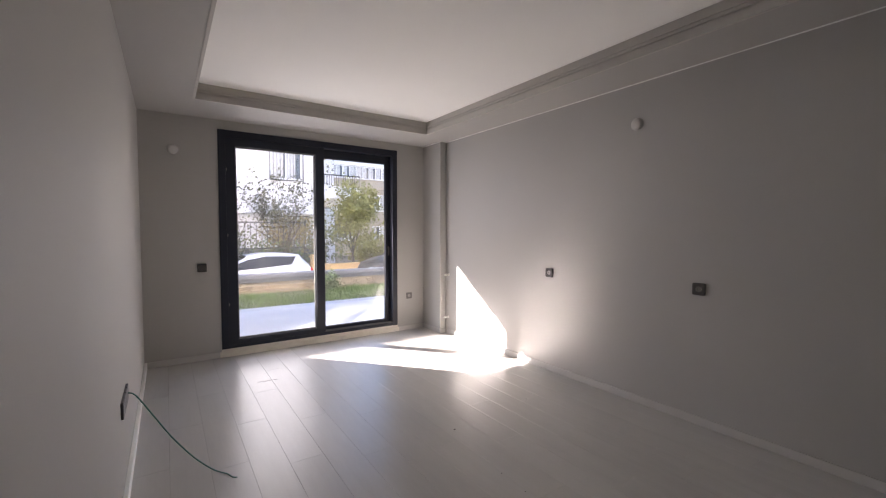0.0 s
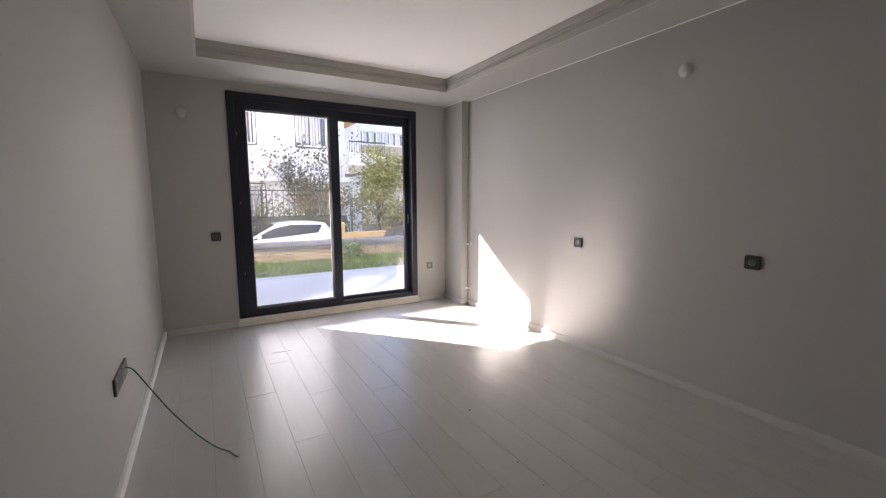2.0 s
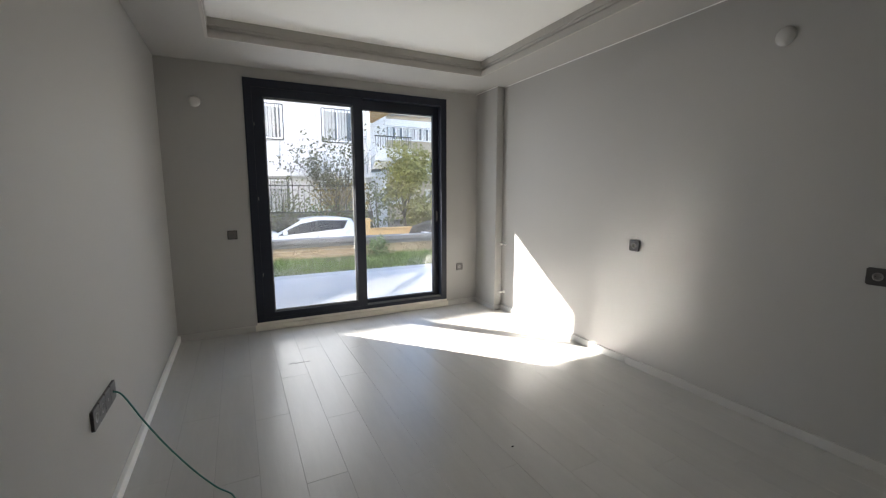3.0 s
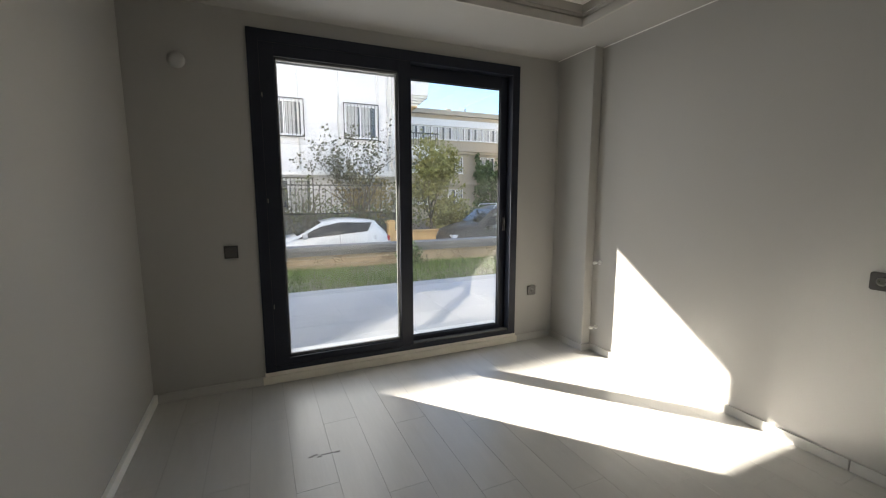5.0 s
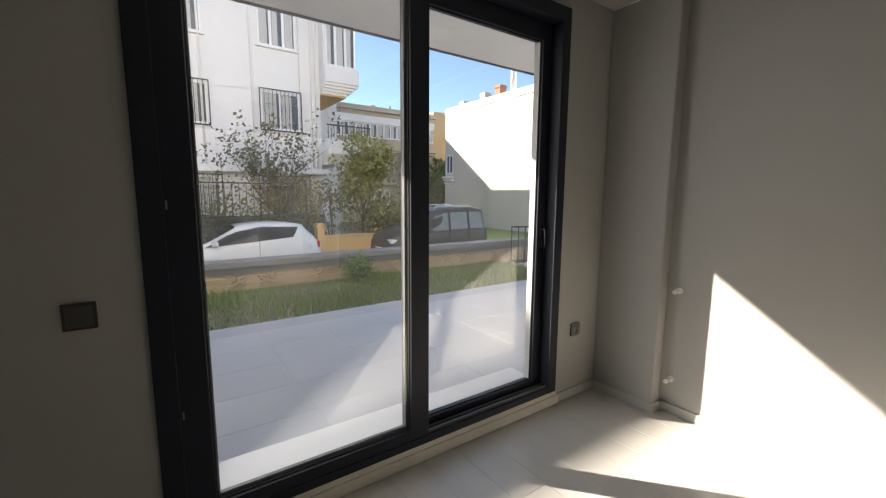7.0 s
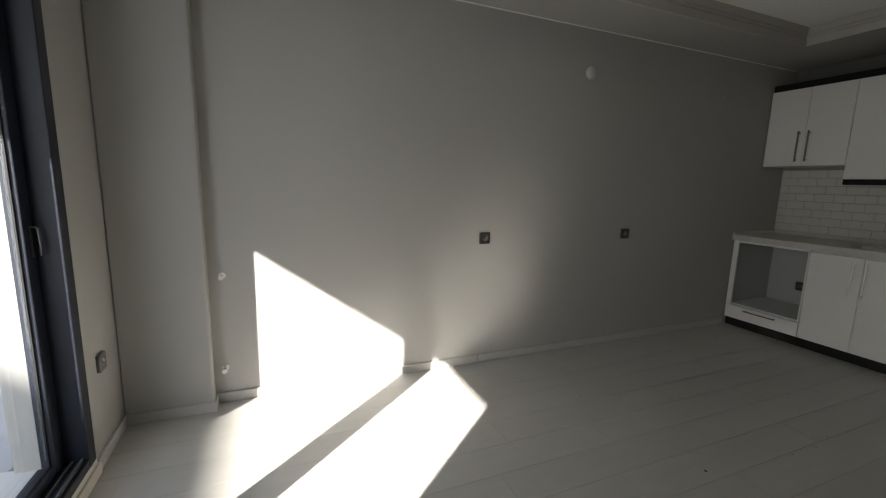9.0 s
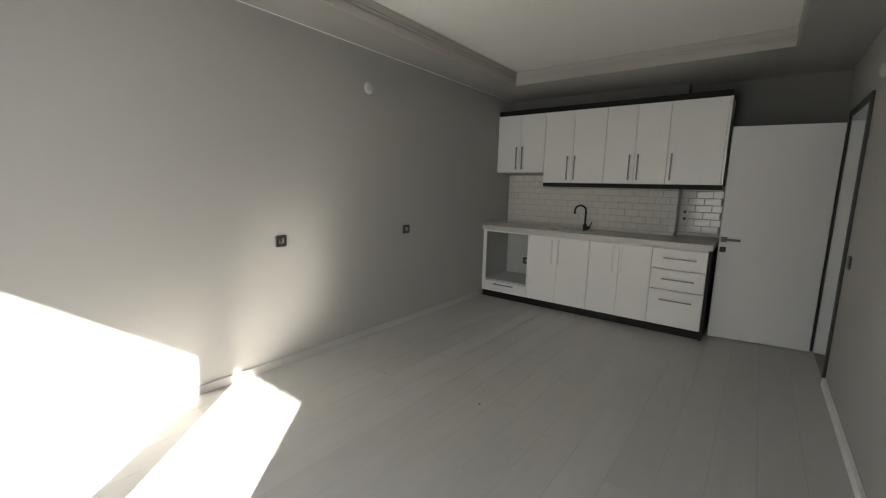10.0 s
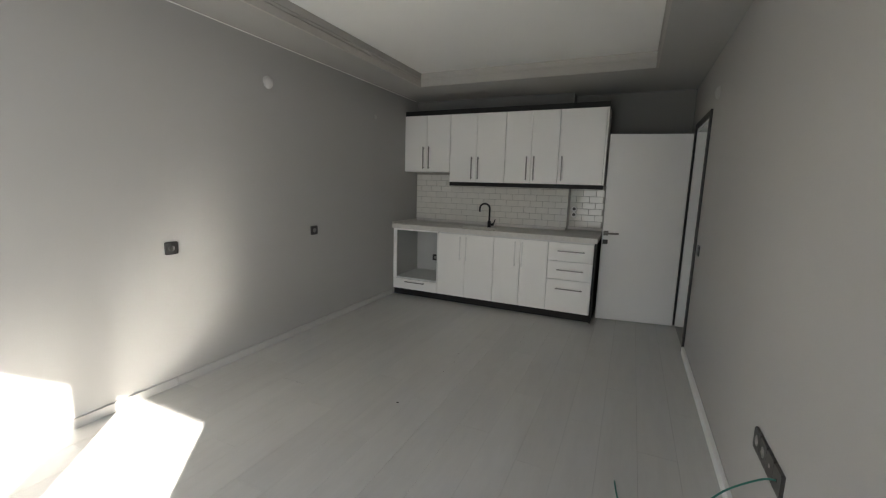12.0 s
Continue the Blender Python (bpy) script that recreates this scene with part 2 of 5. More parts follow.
def tube(bm, pts, radii, n=10, cap=True):
    """A round bar along pts, with one radius or one for each point."""
    pts = [Vector(p) for p in pts]
    if not isinstance(radii, (list, tuple)):
        radii = [radii] * len(pts)
    rings = []
    for i, p in enumerate(pts):
        d = (pts[min(i + 1, len(pts) - 1)] - pts[max(i - 1, 0)]).normalized()
        a = d.orthogonal().normalized() if i == 0 else (a - d * a.dot(d)).normalized()
        b = d.cross(a)
        rings.append([bm.verts.new(p + (a * math.cos(2 * math.pi * k / n) + b * math.sin(2 * math.pi * k / n)) * radii[i]) for k in range(n)])
    for r0, r1 in zip(rings, rings[1:]):
        for k in range(n):
            bm.faces.new((r0[k], r0[(k + 1) % n], r1[(k + 1) % n], r1[k])).smooth = True
    if cap:
        bm.faces.new(rings[0][::-1])
        bm.faces.new(rings[-1])
    return bm


def lathe(bm, prof, m=Matrix(), n=20):
    """A turned form: prof holds (radius, height) pairs round the z axis of m."""
    rings = []
    for r, h in prof:
        rings.append([bm.verts.new(m @ Vector((max(r, 1e-4) * math.cos(2 * math.pi * k / n), max(r, 1e-4) * math.sin(2 * math.pi * k / n), h))) for k in range(n)])
    for r0, r1 in zip(rings, rings[1:]):
        for k in range(n):
            bm.faces.new((r0[k], r0[(k + 1) % n], r1[(k + 1) % n], r1[k])).smooth = True
    bm.faces.new(rings[0][::-1])
    bm.faces.new(rings[-1])
    return bm


def prism(bm, poly, axis, a, b):
    """A flat outline pushed along an axis from a to b; poly is in the two other axes, in order."""
    def at(p, s):
        return {"x": (s, p[0], p[1]), "y": (p[0], s, p[1]), "z": (p[0], p[1], s)}[axis]
    v0 = [bm.verts.new(at(p, a)) for p in poly]
    v1 = [bm.verts.new(at(p, b)) for p in poly]
    n = len(poly)
    bm.faces.new(v0)
    bm.faces.new(v1[::-1])
    for i in range(n):
        bm.faces.new((v0[i], v1[i], v1[(i + 1) % n], v0[(i + 1) % n]))
    bmesh.ops.recalc_face_normals(bm, faces=bm.faces)
    return bm


def mesh_of(name, bm, material):
    me = bpy.data.meshes.new(name)
    bmesh.ops.recalc_face_normals(bm, faces=bm.faces)
    bm.to_mesh(me)
    bm.free()
    me.materials.append(material)
    return me


def struct(name, bm, material, label="", category=""):
    return tagged(new(name, mesh_of(name, bm, material)), label, category or name.split("_")[0], kind="structure")


def thing(name, label, category, group="", at=(0, 0, 0), turn=0.0, kind=""):
    ob = new(name)
    ob.empty_display_size = 0.1
    m = pose(*at, 0, 0, turn)
    ob.matrix_world = m
    ORI[ob] = m
    return tagged(ob, label, category, group, kind)


def single(name, bm, material, label, category, group="", kind=""):
    return tagged(new(name, mesh_of(name, bm, material)), label, category, group, kind)


def part(name, bm, material, parent, label="", local=False):
    """Links a bmesh as one mesh under a thing or a part. It is given in world places, or in the thing's own if local."""
    m = ORI.get(parent, Matrix())
    if not local:
        bm.transform(m.inverted())
    ob = new(name, mesh_of(name, bm, material))
    ob.parent = parent
    ORI[ob] = m
    if label:
        ob["label"] = label
    return ob


def piece(name, me, parent, at):
    """One of many alike pieces that share a mesh, at a world place."""
    ob = new(name, me)
    ob.parent = parent
    ob.location = ORI.get(parent, Matrix()).inverted() @ Vector(at)
    return ob


# ---- the room ----
XL, YB, ZS, ZC = -3.298, -5.65, 2.525, 2.665
YN = -5.86
WX0, WX1, WZ0, WZ1 = -2.622, -0.510, 0.083, 2.43
DY0, DY1, DZ = -5.43, -4.635, 2.05

floor = struct("floor", box(XL - 0.2, 0.0, -6.0, 0.0, -0.12, -0.0018), M_SEAM, "pale grey laminate plank floor with dark seams", "floor")

bm = bmesh.new()
bx(bm, XL - 0.2, WX0, 0.0, 0.365, -0.1, 2.95)
bx(bm, WX1, 0.2, 0.0, 0.27, -0.1, 2.95)
bx(bm, WX0, WX1, 0.0, 0.39, WZ1, 2.95)
bx(bm, WX0, WX1, 0.02, 0.39, -0.1, 0.045)
struct("wall_front", bm, M_WALL, "light grey painted wall round the sliding window", "wall")
struct("wall_right", box(0.0, 0.2, -6.1, 0.0, -0.1, 2.95), M_WALL, "plain light grey painted long wall", "wall")
struct("pillar", box(-0.096, -0.002, -0.43, -0.002, 0.0, ZS + 0.02, bev=0.011), M_WALL, "shallow grey painted corner pillar", "pillar")
bm = bmesh.new()
bx(bm, XL - 0.14, XL, DY1, 0.0, -0.1, 2.95)
bx(bm, XL - 0.14, XL, -6.1, DY0, -0.1, 2.95)
bx(bm, XL - 0.14, XL, DY0, DY1, DZ, 2.95)
struct("wall_left", bm, M_WALL, "light grey painted wall with a doorway", "wall")
# back wall carries its shade as a darker paint
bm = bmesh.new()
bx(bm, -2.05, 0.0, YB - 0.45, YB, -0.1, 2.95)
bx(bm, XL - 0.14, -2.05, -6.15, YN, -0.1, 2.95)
struct("wall_back", bm, M_BACKWALL, "grey kitchen wall with a shallow recess, its shade put into the paint", "wall")
# hallway beyond the door
bm = bmesh.new()
bx(bm, -4.7, -4.6, -6.3, -3.5, -0.1, 2.95)
bx(bm, -4.7, XL - 0.14, -6.4, -6.3, -0.1, 2.95)
bx(bm, -4.7, XL - 0.14, -3.5, -3.4, -0.1, 2.95)
struct("wall_hall", bm, M_WALL, "grey hallway wall beyond the doorway", "wall")
struct("floor_hall", box(-4.7, XL - 0.2, -6.4, -3.4, -0.12, -0.002), M_PLANK, "pale laminate hallway floor", "floor")

# ceiling: a shallow tray with a dropped soffit all round
TX0, TX1, TY0, TY1 = -2.868, -0.447, -4.86, -0.665
bm = bmesh.new()
bx(bm, -4.8, 0.3, -6.5, 0.26, ZC, 2.97)
struct("ceiling", bm, M_CEIL, "white painted tray ceiling", "ceiling")
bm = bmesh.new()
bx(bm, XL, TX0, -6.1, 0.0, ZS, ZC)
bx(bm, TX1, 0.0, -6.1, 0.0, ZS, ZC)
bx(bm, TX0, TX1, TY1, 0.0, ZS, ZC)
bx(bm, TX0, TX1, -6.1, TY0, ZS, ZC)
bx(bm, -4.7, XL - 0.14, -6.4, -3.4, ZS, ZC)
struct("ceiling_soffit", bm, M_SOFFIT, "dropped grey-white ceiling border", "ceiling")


def ring(bm, inset, z0, z1, t=0.02):
    a, b, c, d = TX0 + inset, TX1 - inset, TY0 + inset, TY1 - inset
    bx(bm, a - t, a, c - t, d + t, z0, z1)
    bx(bm, b, b + t, c - t, d + t, z0, z1)
    bx(bm, a, b, c - t, c, z0, z1)
    bx(bm, a, b, d, d + t, z0, z1)


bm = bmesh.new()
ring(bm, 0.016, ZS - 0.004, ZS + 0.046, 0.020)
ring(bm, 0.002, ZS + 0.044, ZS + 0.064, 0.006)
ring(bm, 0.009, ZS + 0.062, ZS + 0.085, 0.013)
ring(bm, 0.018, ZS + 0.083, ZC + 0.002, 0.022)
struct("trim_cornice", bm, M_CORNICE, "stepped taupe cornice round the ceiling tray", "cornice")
struct("trim_caulk", bx(box(-0.007, 0.001, -5.6, -0.43, ZS - 0.006, ZS + 0.001), -0.104, -0.094, -0.435, 0, ZS - 0.006, ZS + 0.001), M_BASE, "thin white caulk line under the ceiling", "trim")

# skirting boards
BH = 0.060


def skirting(x0, x1, y0, y1, white=False):
    bm = bmesh.new()
    bx(bm, x0, x1, y0, y1, 0.0, BH, bev=0.004)
    return struct("baseboard", bm, M_BASE if white else M_BASEGREY, "white wooden skirting board along the wall" if white else "pale grey painted skirting board along the wall", "baseboard")


skirting(XL, XL + 0.022, DY1 + 0.054, 0.0, True)
skirting(XL + 0.022, WX0 - 0.02, -0.014, 0.0)
skirting(WX1 + 0.02, -0.110, -0.014, 0.0)
skirting(-0.110, -0.096, -0.444, 0.0)
skirting(-0.096, -0.014, -0.444, -0.43)
skirting(-0.014, 0.0, -2.192, -0.43)
skirting(-0.014, 0.0, -5.0, -2.197)
bm = bmesh.new()
bx(bm, WX0 - 0.02, WX1 + 0.02, -0.022, 0.03, 0.0, 0.058, bev=0.005)
bx(bm, WX0 - 0.005, WX1 + 0.005, -0.012, 0.03, 0.058, 0.087, bev=0.003)
struct("trim_threshold", bm, M_SILL, "pale marble threshold under the sliding window", "threshold")

# ---- the sliding window ----
win = thing("window_1", "large anthracite sliding patio window with two panes", "window", at=(-1.565, 0.05, WZ0), kind="structure")


def frame_bm(x0, x1, z0, z1, w, y0, y1, bev=0.004, wl=None, wr=None, wt=None, wb=None, yr=None):
    wl, wr, wt, wb = wl or w, wr or w, wt or w, wb or w
    bm = bmesh.new()
    bx(bm, x0, x0 + wl, y0, y1, z0, z1, bev)
    bx(bm, x1 - wr, x1, y0, yr or y1, z0, z1, bev)
    bx(bm, x0 + wl - 0.002, x1 - wr + 0.002, y0 + 0.001, y1 - 0.001, z1 - wt, z1 - 0.0005, bev)
    bx(bm, x0 + wl - 0.002, x1 - wr + 0.002, y0 + 0.001, y1 - 0.001, z0 + 0.0005, z0 + wb, bev)
    return bm


part("window_frame", frame_bm(WX0, WX1, WZ0, WZ1, 0.070, -0.012, 0.15, wb=0.042, wt=0.078), M_FRAME, win, "anthracite outer frame")
sl = part("fixed_sash", frame_bm(-2.560, -1.495, 0.122, 2.372, 0.102, -0.004, 0.056, wb=0.055, wt=0.103), M_FRAME, win)
part("pane", box(-2.461, -1.592, 0.02, 0.032, 0.172, 2.274), M_GLASS, sl)
sr = part("sliding_sash", frame_bm(-1.575, -0.562, 0.110, 2.358, 0.092, 0.072, 0.132, wl=0.066, wr=0.086, wb=0.055, wt=0.108, yr=0.094), M_FRAME, win)
part("pane", box(-1.512, -0.645, 0.096, 0.108, 0.160, 2.254), M_GLASS, sr)
part("gasket", frame_bm(-2.459, -1.594, 0.175, 2.271, 0.008, 0.012, 0.018, 0.0), M_GASKET, sl)
part("gasket", frame_bm(-1.510, -0.647, 0.163, 2.251, 0.008, 0.088, 0.094, 0.0), M_GASKET, sr)
part("spacer", frame_bm(-2.460, -1.593, 0.174, 2.272, 0.018, 0.034, 0.054, 0.0), M_SPACER, sl, "pale metal spacer")
part("track", bx(box(-1.492, -0.582, 0.006, 0.016, 0.124, 0.140, bev=0.001), -1.492, -0.582, 0.042, 0.050, 0.124, 0.136, bev=0.001), M_SPACER, win, "pale aluminium sliding track")
bm = bmesh.new()
bx(bm, -0.612, -0.602, 0.067, 0.074, 1.03, 1.15, 0.002)
tube(bm, [(-0.607, 0.070, 1.145), (-0.607, 0.052, 1.146), (-0.607, 0.046, 1.138), (-0.607, 0.044, 1.09), (-0.607, 0.046, 1.035)], [0.0035, 0.004, 0.0045, 0.004, 0.0032], 10)
part("handle", bm, M_DARKSHADEDSTEEL, sr, "slim grey metal pull handle")
bm = bmesh.new()
bx(bm, WX0 - 0.03, WX1 + 0.03, 0.15, 0.43, 0.045, 0.082, 0.004)
part("window_sill", bm, M_SLAB, win, "white stone outer sill")
for z in (0.55, 1.3, 2.0):
    part("strike_plate", box(-2.546, -2.540, -0.008, -0.002, z, z + 0.03, bev=0.001), M_DARKSHADEDSTEEL, sl, "small metal lock plate")

# ---- the hinged door ----
bm = bmesh.new()
bx(bm, XL - 0.15, XL + 0.004, DY0, DY0 + 0.035, 0.0, DZ, 0.003)
bx(bm, XL - 0.15, XL + 0.004, DY1 - 0.035, DY1, 0.0, DZ, 0.003)
bx(bm, XL - 0.15, XL + 0.004, DY0 + 0.03, DY1 - 0.03, DZ - 0.035, DZ - 0.001, 0.003)
dfr = thing("door_1", "white door frame with dark casing in the wall", "door frame", at=(XL, -4.95, 0), kind="structure")
part("jamb", bm, M_JAMB, dfr)
for y0, y1, z0, z1 in ((DY1, DY1 + 0.05, 0.0, DZ + 0.05), (DY0 - 0.05, DY0, 0.0, DZ + 0.05), (DY0 + 0.001, DY1 - 0.001, DZ, DZ + 0.05)):
    part("casing", box(XL, XL + 0.018, y0, y1, z0, z1, bev=0.004), M_CASING, dfr, "dark grey casing edge")
leaf = thing("door_leaf", "plain white flush door standing open into the room", "door", at=(-3.262, DY0 + 0.045, 0.008), turn=9.4)
part("panel", box(0.0, 0.775, -0.02, 0.02, 0.0, 1.99, bev=0.003), M_DOOR, leaf, local=True)
bm = bmesh.new()
bx(bm, 0.715, 0.765, 0.02, 0.027, 0.930, 0.980, 0.003)
tube(bm, [(0.740, 0.025, 0.955), (0.740, 0.062, 0.955)], 0.010, 10)
bx(bm, 0.615, 0.752, 0.055, 0.068, 0.945, 0.965, 0.004)
part("lever_handle", bm, M_DARKSHADEDSTEEL, leaf, "brushed steel lever on a square rose", local=True)
bm = bmesh.new()
bx(bm, 0.715, 0.765, 0.02, 0.027, 0.835, 0.885, 0.003)
tube(bm, [(0.740, 0.026, 0.862), (0.740, 0.029, 0.862)], 0.009, 10)
part("keyhole_rose", bm, M_SOCK, leaf, "dark square keyhole plate", local=True)
for z in (0.2, 1.05, 1.8):
    part("hinge", tube(bmesh.new(), [(-0.008, 0.022, z), (-0.008, 0.022, z + 0.075)], 0.008, 10), M_SOCK, leaf, local=True)

# ---- the kitchen ----
CF, UF = -5.020, -5.295


def bar_handle(cx, cy, cz, length, upright, parent, material=None):
    bm = bmesh.new()
    r = 0.0055
    h = length / 2
    if upright:
        ends = [(cx, cy, cz - h), (cx, cy, cz + h)]
        bx(bm, cx - 0.007, cx + 0.007, cy + 0.024, cy + 0.033, cz - h, cz + h, 0.003)
    else:
        ends = [(cx - h, cy, cz), (cx + h, cy, cz)]
        bx(bm, cx - h, cx + h, cy + 0.024, cy + 0.033, cz - 0.006, cz + 0.006, 0.003)
    for e in ends:
        k = (Vector((cx, cy, cz)) - Vector(e)) * 0.12
        p = Vector(e) + k
        tube(bm, [p, p + Vector((0, 0.026, 0))], r, 8)
    return part("handle", bm, material or M_STEEL, parent, "brushed steel bar handle")


def cabinet(name, label, x0, x1, z0, z1, back, front, fronts, group, open_front=False):
    """A box of boards with its doors or drawer fronts, given as (x0, x1, z0, z1, handle x, handle z, length, upright)."""
    ob = thing(name, label, "cabinet", group, at=((x0 + x1) / 2, (back + front) / 2, z0))
    t = 0.018
    bm = bmesh.new()
    bx(bm, x0, x0 + t, back, front, z0, z1, 0.001)
    bx(bm, x1 - t, x1, back, front, z0, z1, 0.001)
    bx(bm, x0 + t, x1 - t, back, front, z0, z0 + t)
    bx(bm, x0 + t, x1 - t, back, front, z1 - t, z1)
    bx(bm, x0 + t, x1 - t, back, back + 0.006, z0 + t, z1 - t)
    part("body", bm, M_NICHE if open_front else M_CARC, ob, "bare grey board carcass" if open_front else "white board carcass")
    for a, b, c, d, hx, hz, hl, up in fronts:
        f = part("door" if up else "drawer_front", box(a + 0.0018, b - 0.0018, front + 0.001, front + 0.019, c + 0.0018, d - 0.0018, bev=0.0015), M_LACQ, ob)
        # wall-cabinet handles get darker steel for their backlit shade; drawers use it too
        bar_handle(hx, front + 0.019, hz, hl, up, f, M_DARKSHADEDSTEEL if z0 > 1 or not up else M_STEEL)
    return ob


HB, HU = 0.283, 0.268
g = "white base cabinets"
oven = cabinet("oven_housing", "white base unit with an empty oven niche above a drawer", -0.646, -0.012, 0.085, 0.864, YB + 0.005, CF - 0.019, [(-0.646, -0.012, 0.085, 0.215, -0.335, 0.186, 0.275, False)], g, True)
bm = bmesh.new()
bx(bm, -0.628, -0.030, YB + 0.02, CF - 0.02, 0.215, 0.233)
part("niche_shelf", bm, M_CARC, oven, "white board shelf of the niche")
part("edge_strip", box(-0.060, -0.012, CF - 0.018, CF, 0.218, 0.864, bev=0.001), M_LACQ, oven)
part("edge_strip", box(-0.646, -0.632, CF - 0.018, CF, 0.218, 0.864, bev=0.001), M_LACQ, oven)
part("edge_strip", box(-0.632, -0.060, CF - 0.018, CF - 0.001, 0.846, 0.864, bev=0.001), M_LACQ, oven)
cabinet("base_cabinet", "white double-door base cabinet under the worktop", -1.357, -0.648, 0.085, 0.864, YB + 0.005, CF - 0.019,
        [(-1.002, -0.648, 0.085, 0.850, -0.945, 0.683, HB, True), (-1.357, -1.002, 0.085, 0.850, -1.023, 0.683, HB, True)], g)
cabinet("base_cabinet", "white double-door base cabinet under the worktop", -1.976, -1.359, 0.085, 0.864, YB + 0.005, CF - 0.019,
        [(-1.670, -1.359, 0.085, 0.850, -1.613, 0.683, HB, True), (-1.976, -1.670, 0.085, 0.850, -1.695, 0.683, HB, True)], g)
cabinet("drawer_cabinet", "white base cabinet with three drawers", -2.446, -1.978, 0.085, 0.864, YB + 0.005, CF - 0.019,
        [(-2.446, -1.978, 0.648, 0.848, -2.221, 0.760, 0.28, False), (-2.446, -1.978, 0.445, 0.645, -2.221, 0.553, 0.28, False), (-2.446, -1.978, 0.085, 0.442, -2.221, 0.345, 0.28, False)], g)
single("plinth", box(-2.446, -0.012, CF - 0.045, CF - 0.03, 0.0, 0.083, bev=0.001), M_BLACK, "black kick board under the base cabinets", "plinth")
single("end_panel", box(-2.466, -2.448, YN + 0.002, CF, 0.0, 0.864, bev=0.001), M_BLACK, "black end panel closing the base cabinets", "panel")
# worktop with a sink cut-out
SX0, SX1, SY0, SY1 = -1.30, -0.83, -5.36, -5.10
bm = bmesh.new()
bx(bm, -2.475, SX0, YB, -5.0, 0.866, 0.920, 0.003)
bx(bm, SX1, 0.0, YB, -5.0, 0.866, 0.920, 0.003)
bx(bm, SX0 - 0.003, SX1 + 0.003, SY1, -5.0, 0.866, 0.920, 0.0)
bx(bm, SX0 - 0.003, SX1 + 0.003, YB, SY0, 0.866, 0.920, 0.0)
bx(bm, -2.475, -2.051, YN, YB, 0.866, 0.920, 0.003)
bx(bm, -0.016, 0.0, YB, -5.005, 0.920, 0.948, 0.002)
bx(bm, -2.05, -0.016, YB, YB + 0.016, 0.9205, 0.955, 0.002)
bx(bm, -2.47, -2.051, YN, YN + 0.016, 0.9205, 0.955, 0.002)
wt = single("worktop", bm, M_STONE, "speckled beige-grey stone worktop", "worktop")
bm = bmesh.new()
bx(bm, SX0 - 0.01, SX0, SY0 - 0.01, SY1 + 0.01, 0.70, 0.865)
bx(bm, SX1, SX1 + 0.01, SY0 - 0.01, SY1 + 0.01, 0.70, 0.865)
bx(bm, SX0, SX1, SY0 - 0.01, SY0, 0.70, 0.865)
bx(bm, SX0, SX1, SY1, SY1 + 0.01, 0.70, 0.865)
bx(bm, SX0 - 0.01, SX1 + 0.01, SY0 - 0.01, SY1 + 0.01, 0.69, 0.70)
single("sink", bm, M_STONE, "stone-coloured sink bowl set under the worktop", "sink")
# tap
tap = thing("kitchen_tap", "matte black gooseneck mixer tap on the worktop", "tap", at=(-1.165, -5.40, 0.92))
part("base", lathe(bmesh.new(), [(0.026, 0.0), (0.026, 0.008), (0.021, 0.012), (0.021, 0.075), (0.017, 0.08)], pose(-1.165, -5.40, 0.92)), M_MATTEBLK, tap)
pts = [(-1.165, -5.40, 0.99), (-1.165, -5.40, 1.15)]
for k in range(1, 10):
    a = math.pi * k / 9 * 1.05
    pts.append((-1.165 + 0.058 * (1 - math.cos(a)), -5.40 + 0.02 * (1 - math.cos(a)), 1.15 + 0.062 * math.sin(a)))
pts.append((pts[-1][0], pts[-1][1], 1.11))
part("spout", tube(bmesh.new(), pts, 0.0115, 12), M_MATTEBLK, tap)
bm = bmesh.new()
tube(bm, [(-1.182, -5.40, 0.955), (-1.222, -5.39, 0.958)], 0.016, 12)
tube(bm, [(-1.218, -5.39, 0.958), (-1.234, -5.385, 0.99), (-1.246, -5.383, 1.025)], [0.008, 0.007, 0.006], 8)
part("lever", bm, M_MATTEBLK, tap)

g = "white wall cabinets"
cabinet("wall_cabinet", "shorter white double-door wall cabinet", -0.648, -0.006, 1.588, 2.286, YB + 0.005, UF - 0.019,
        [(-0.326, -0.006, 1.588, 2.286, -0.284, 1.764, 0.276, True), (-0.648, -0.326, 1.588, 2.286, -0.362, 1.764, 0.276, True)], g)
cabinet("wall_cabinet", "white double-door wall cabinet", -1.356, -0.650, 1.470, 2.286, YB + 0.005, UF - 0.019,
        [(-1.001, -0.650, 1.470, 2.286, -0.946, 1.640, HU, True), (-1.356, -1.001, 1.470, 2.286, -1.030, 1.640, HU, True)], g)
cabinet("wall_cabinet", "white double-door wall cabinet", -1.971, -1.358, 1.470, 2.286, YB + 0.005, UF - 0.019,
        [(-1.665, -1.358, 1.470, 2.286, -1.620, 1.642, HU, True), (-1.971, -1.665, 1.470, 2.286, -1.704, 1.642, HU, True)], g)
cabinet("wall_cabinet", "wide white single-door wall cabinet", -2.447, -1.973, 1.470, 2.286, YB + 0.005, UF - 0.019,
        [(-2.447, -1.973, 1.470, 2.286, -2.015, 1.642, HU, True)], g)
single("cabinet_side", box(-2.468, -2.449, YB + 0.005, UF, 1.470, 2.286, bev=0.001), M_LACQ, "white side panel of the wall cabinets", "panel")
single("top_pelmet", box(-2.466, -0.006, UF - 0.045, UF - 0.012, 2.288, 2.345, bev=0.001), M_BLACK, "black strip along the top of the wall cabinets", "pelmet")
single("light_pelmet", box(-2.466, -0.652, UF - 0.045, UF - 0.004, 1.422, 1.468, bev=0.001), M_BLACK, "dark pelmet strip under the wall cabinets", "pelmet")

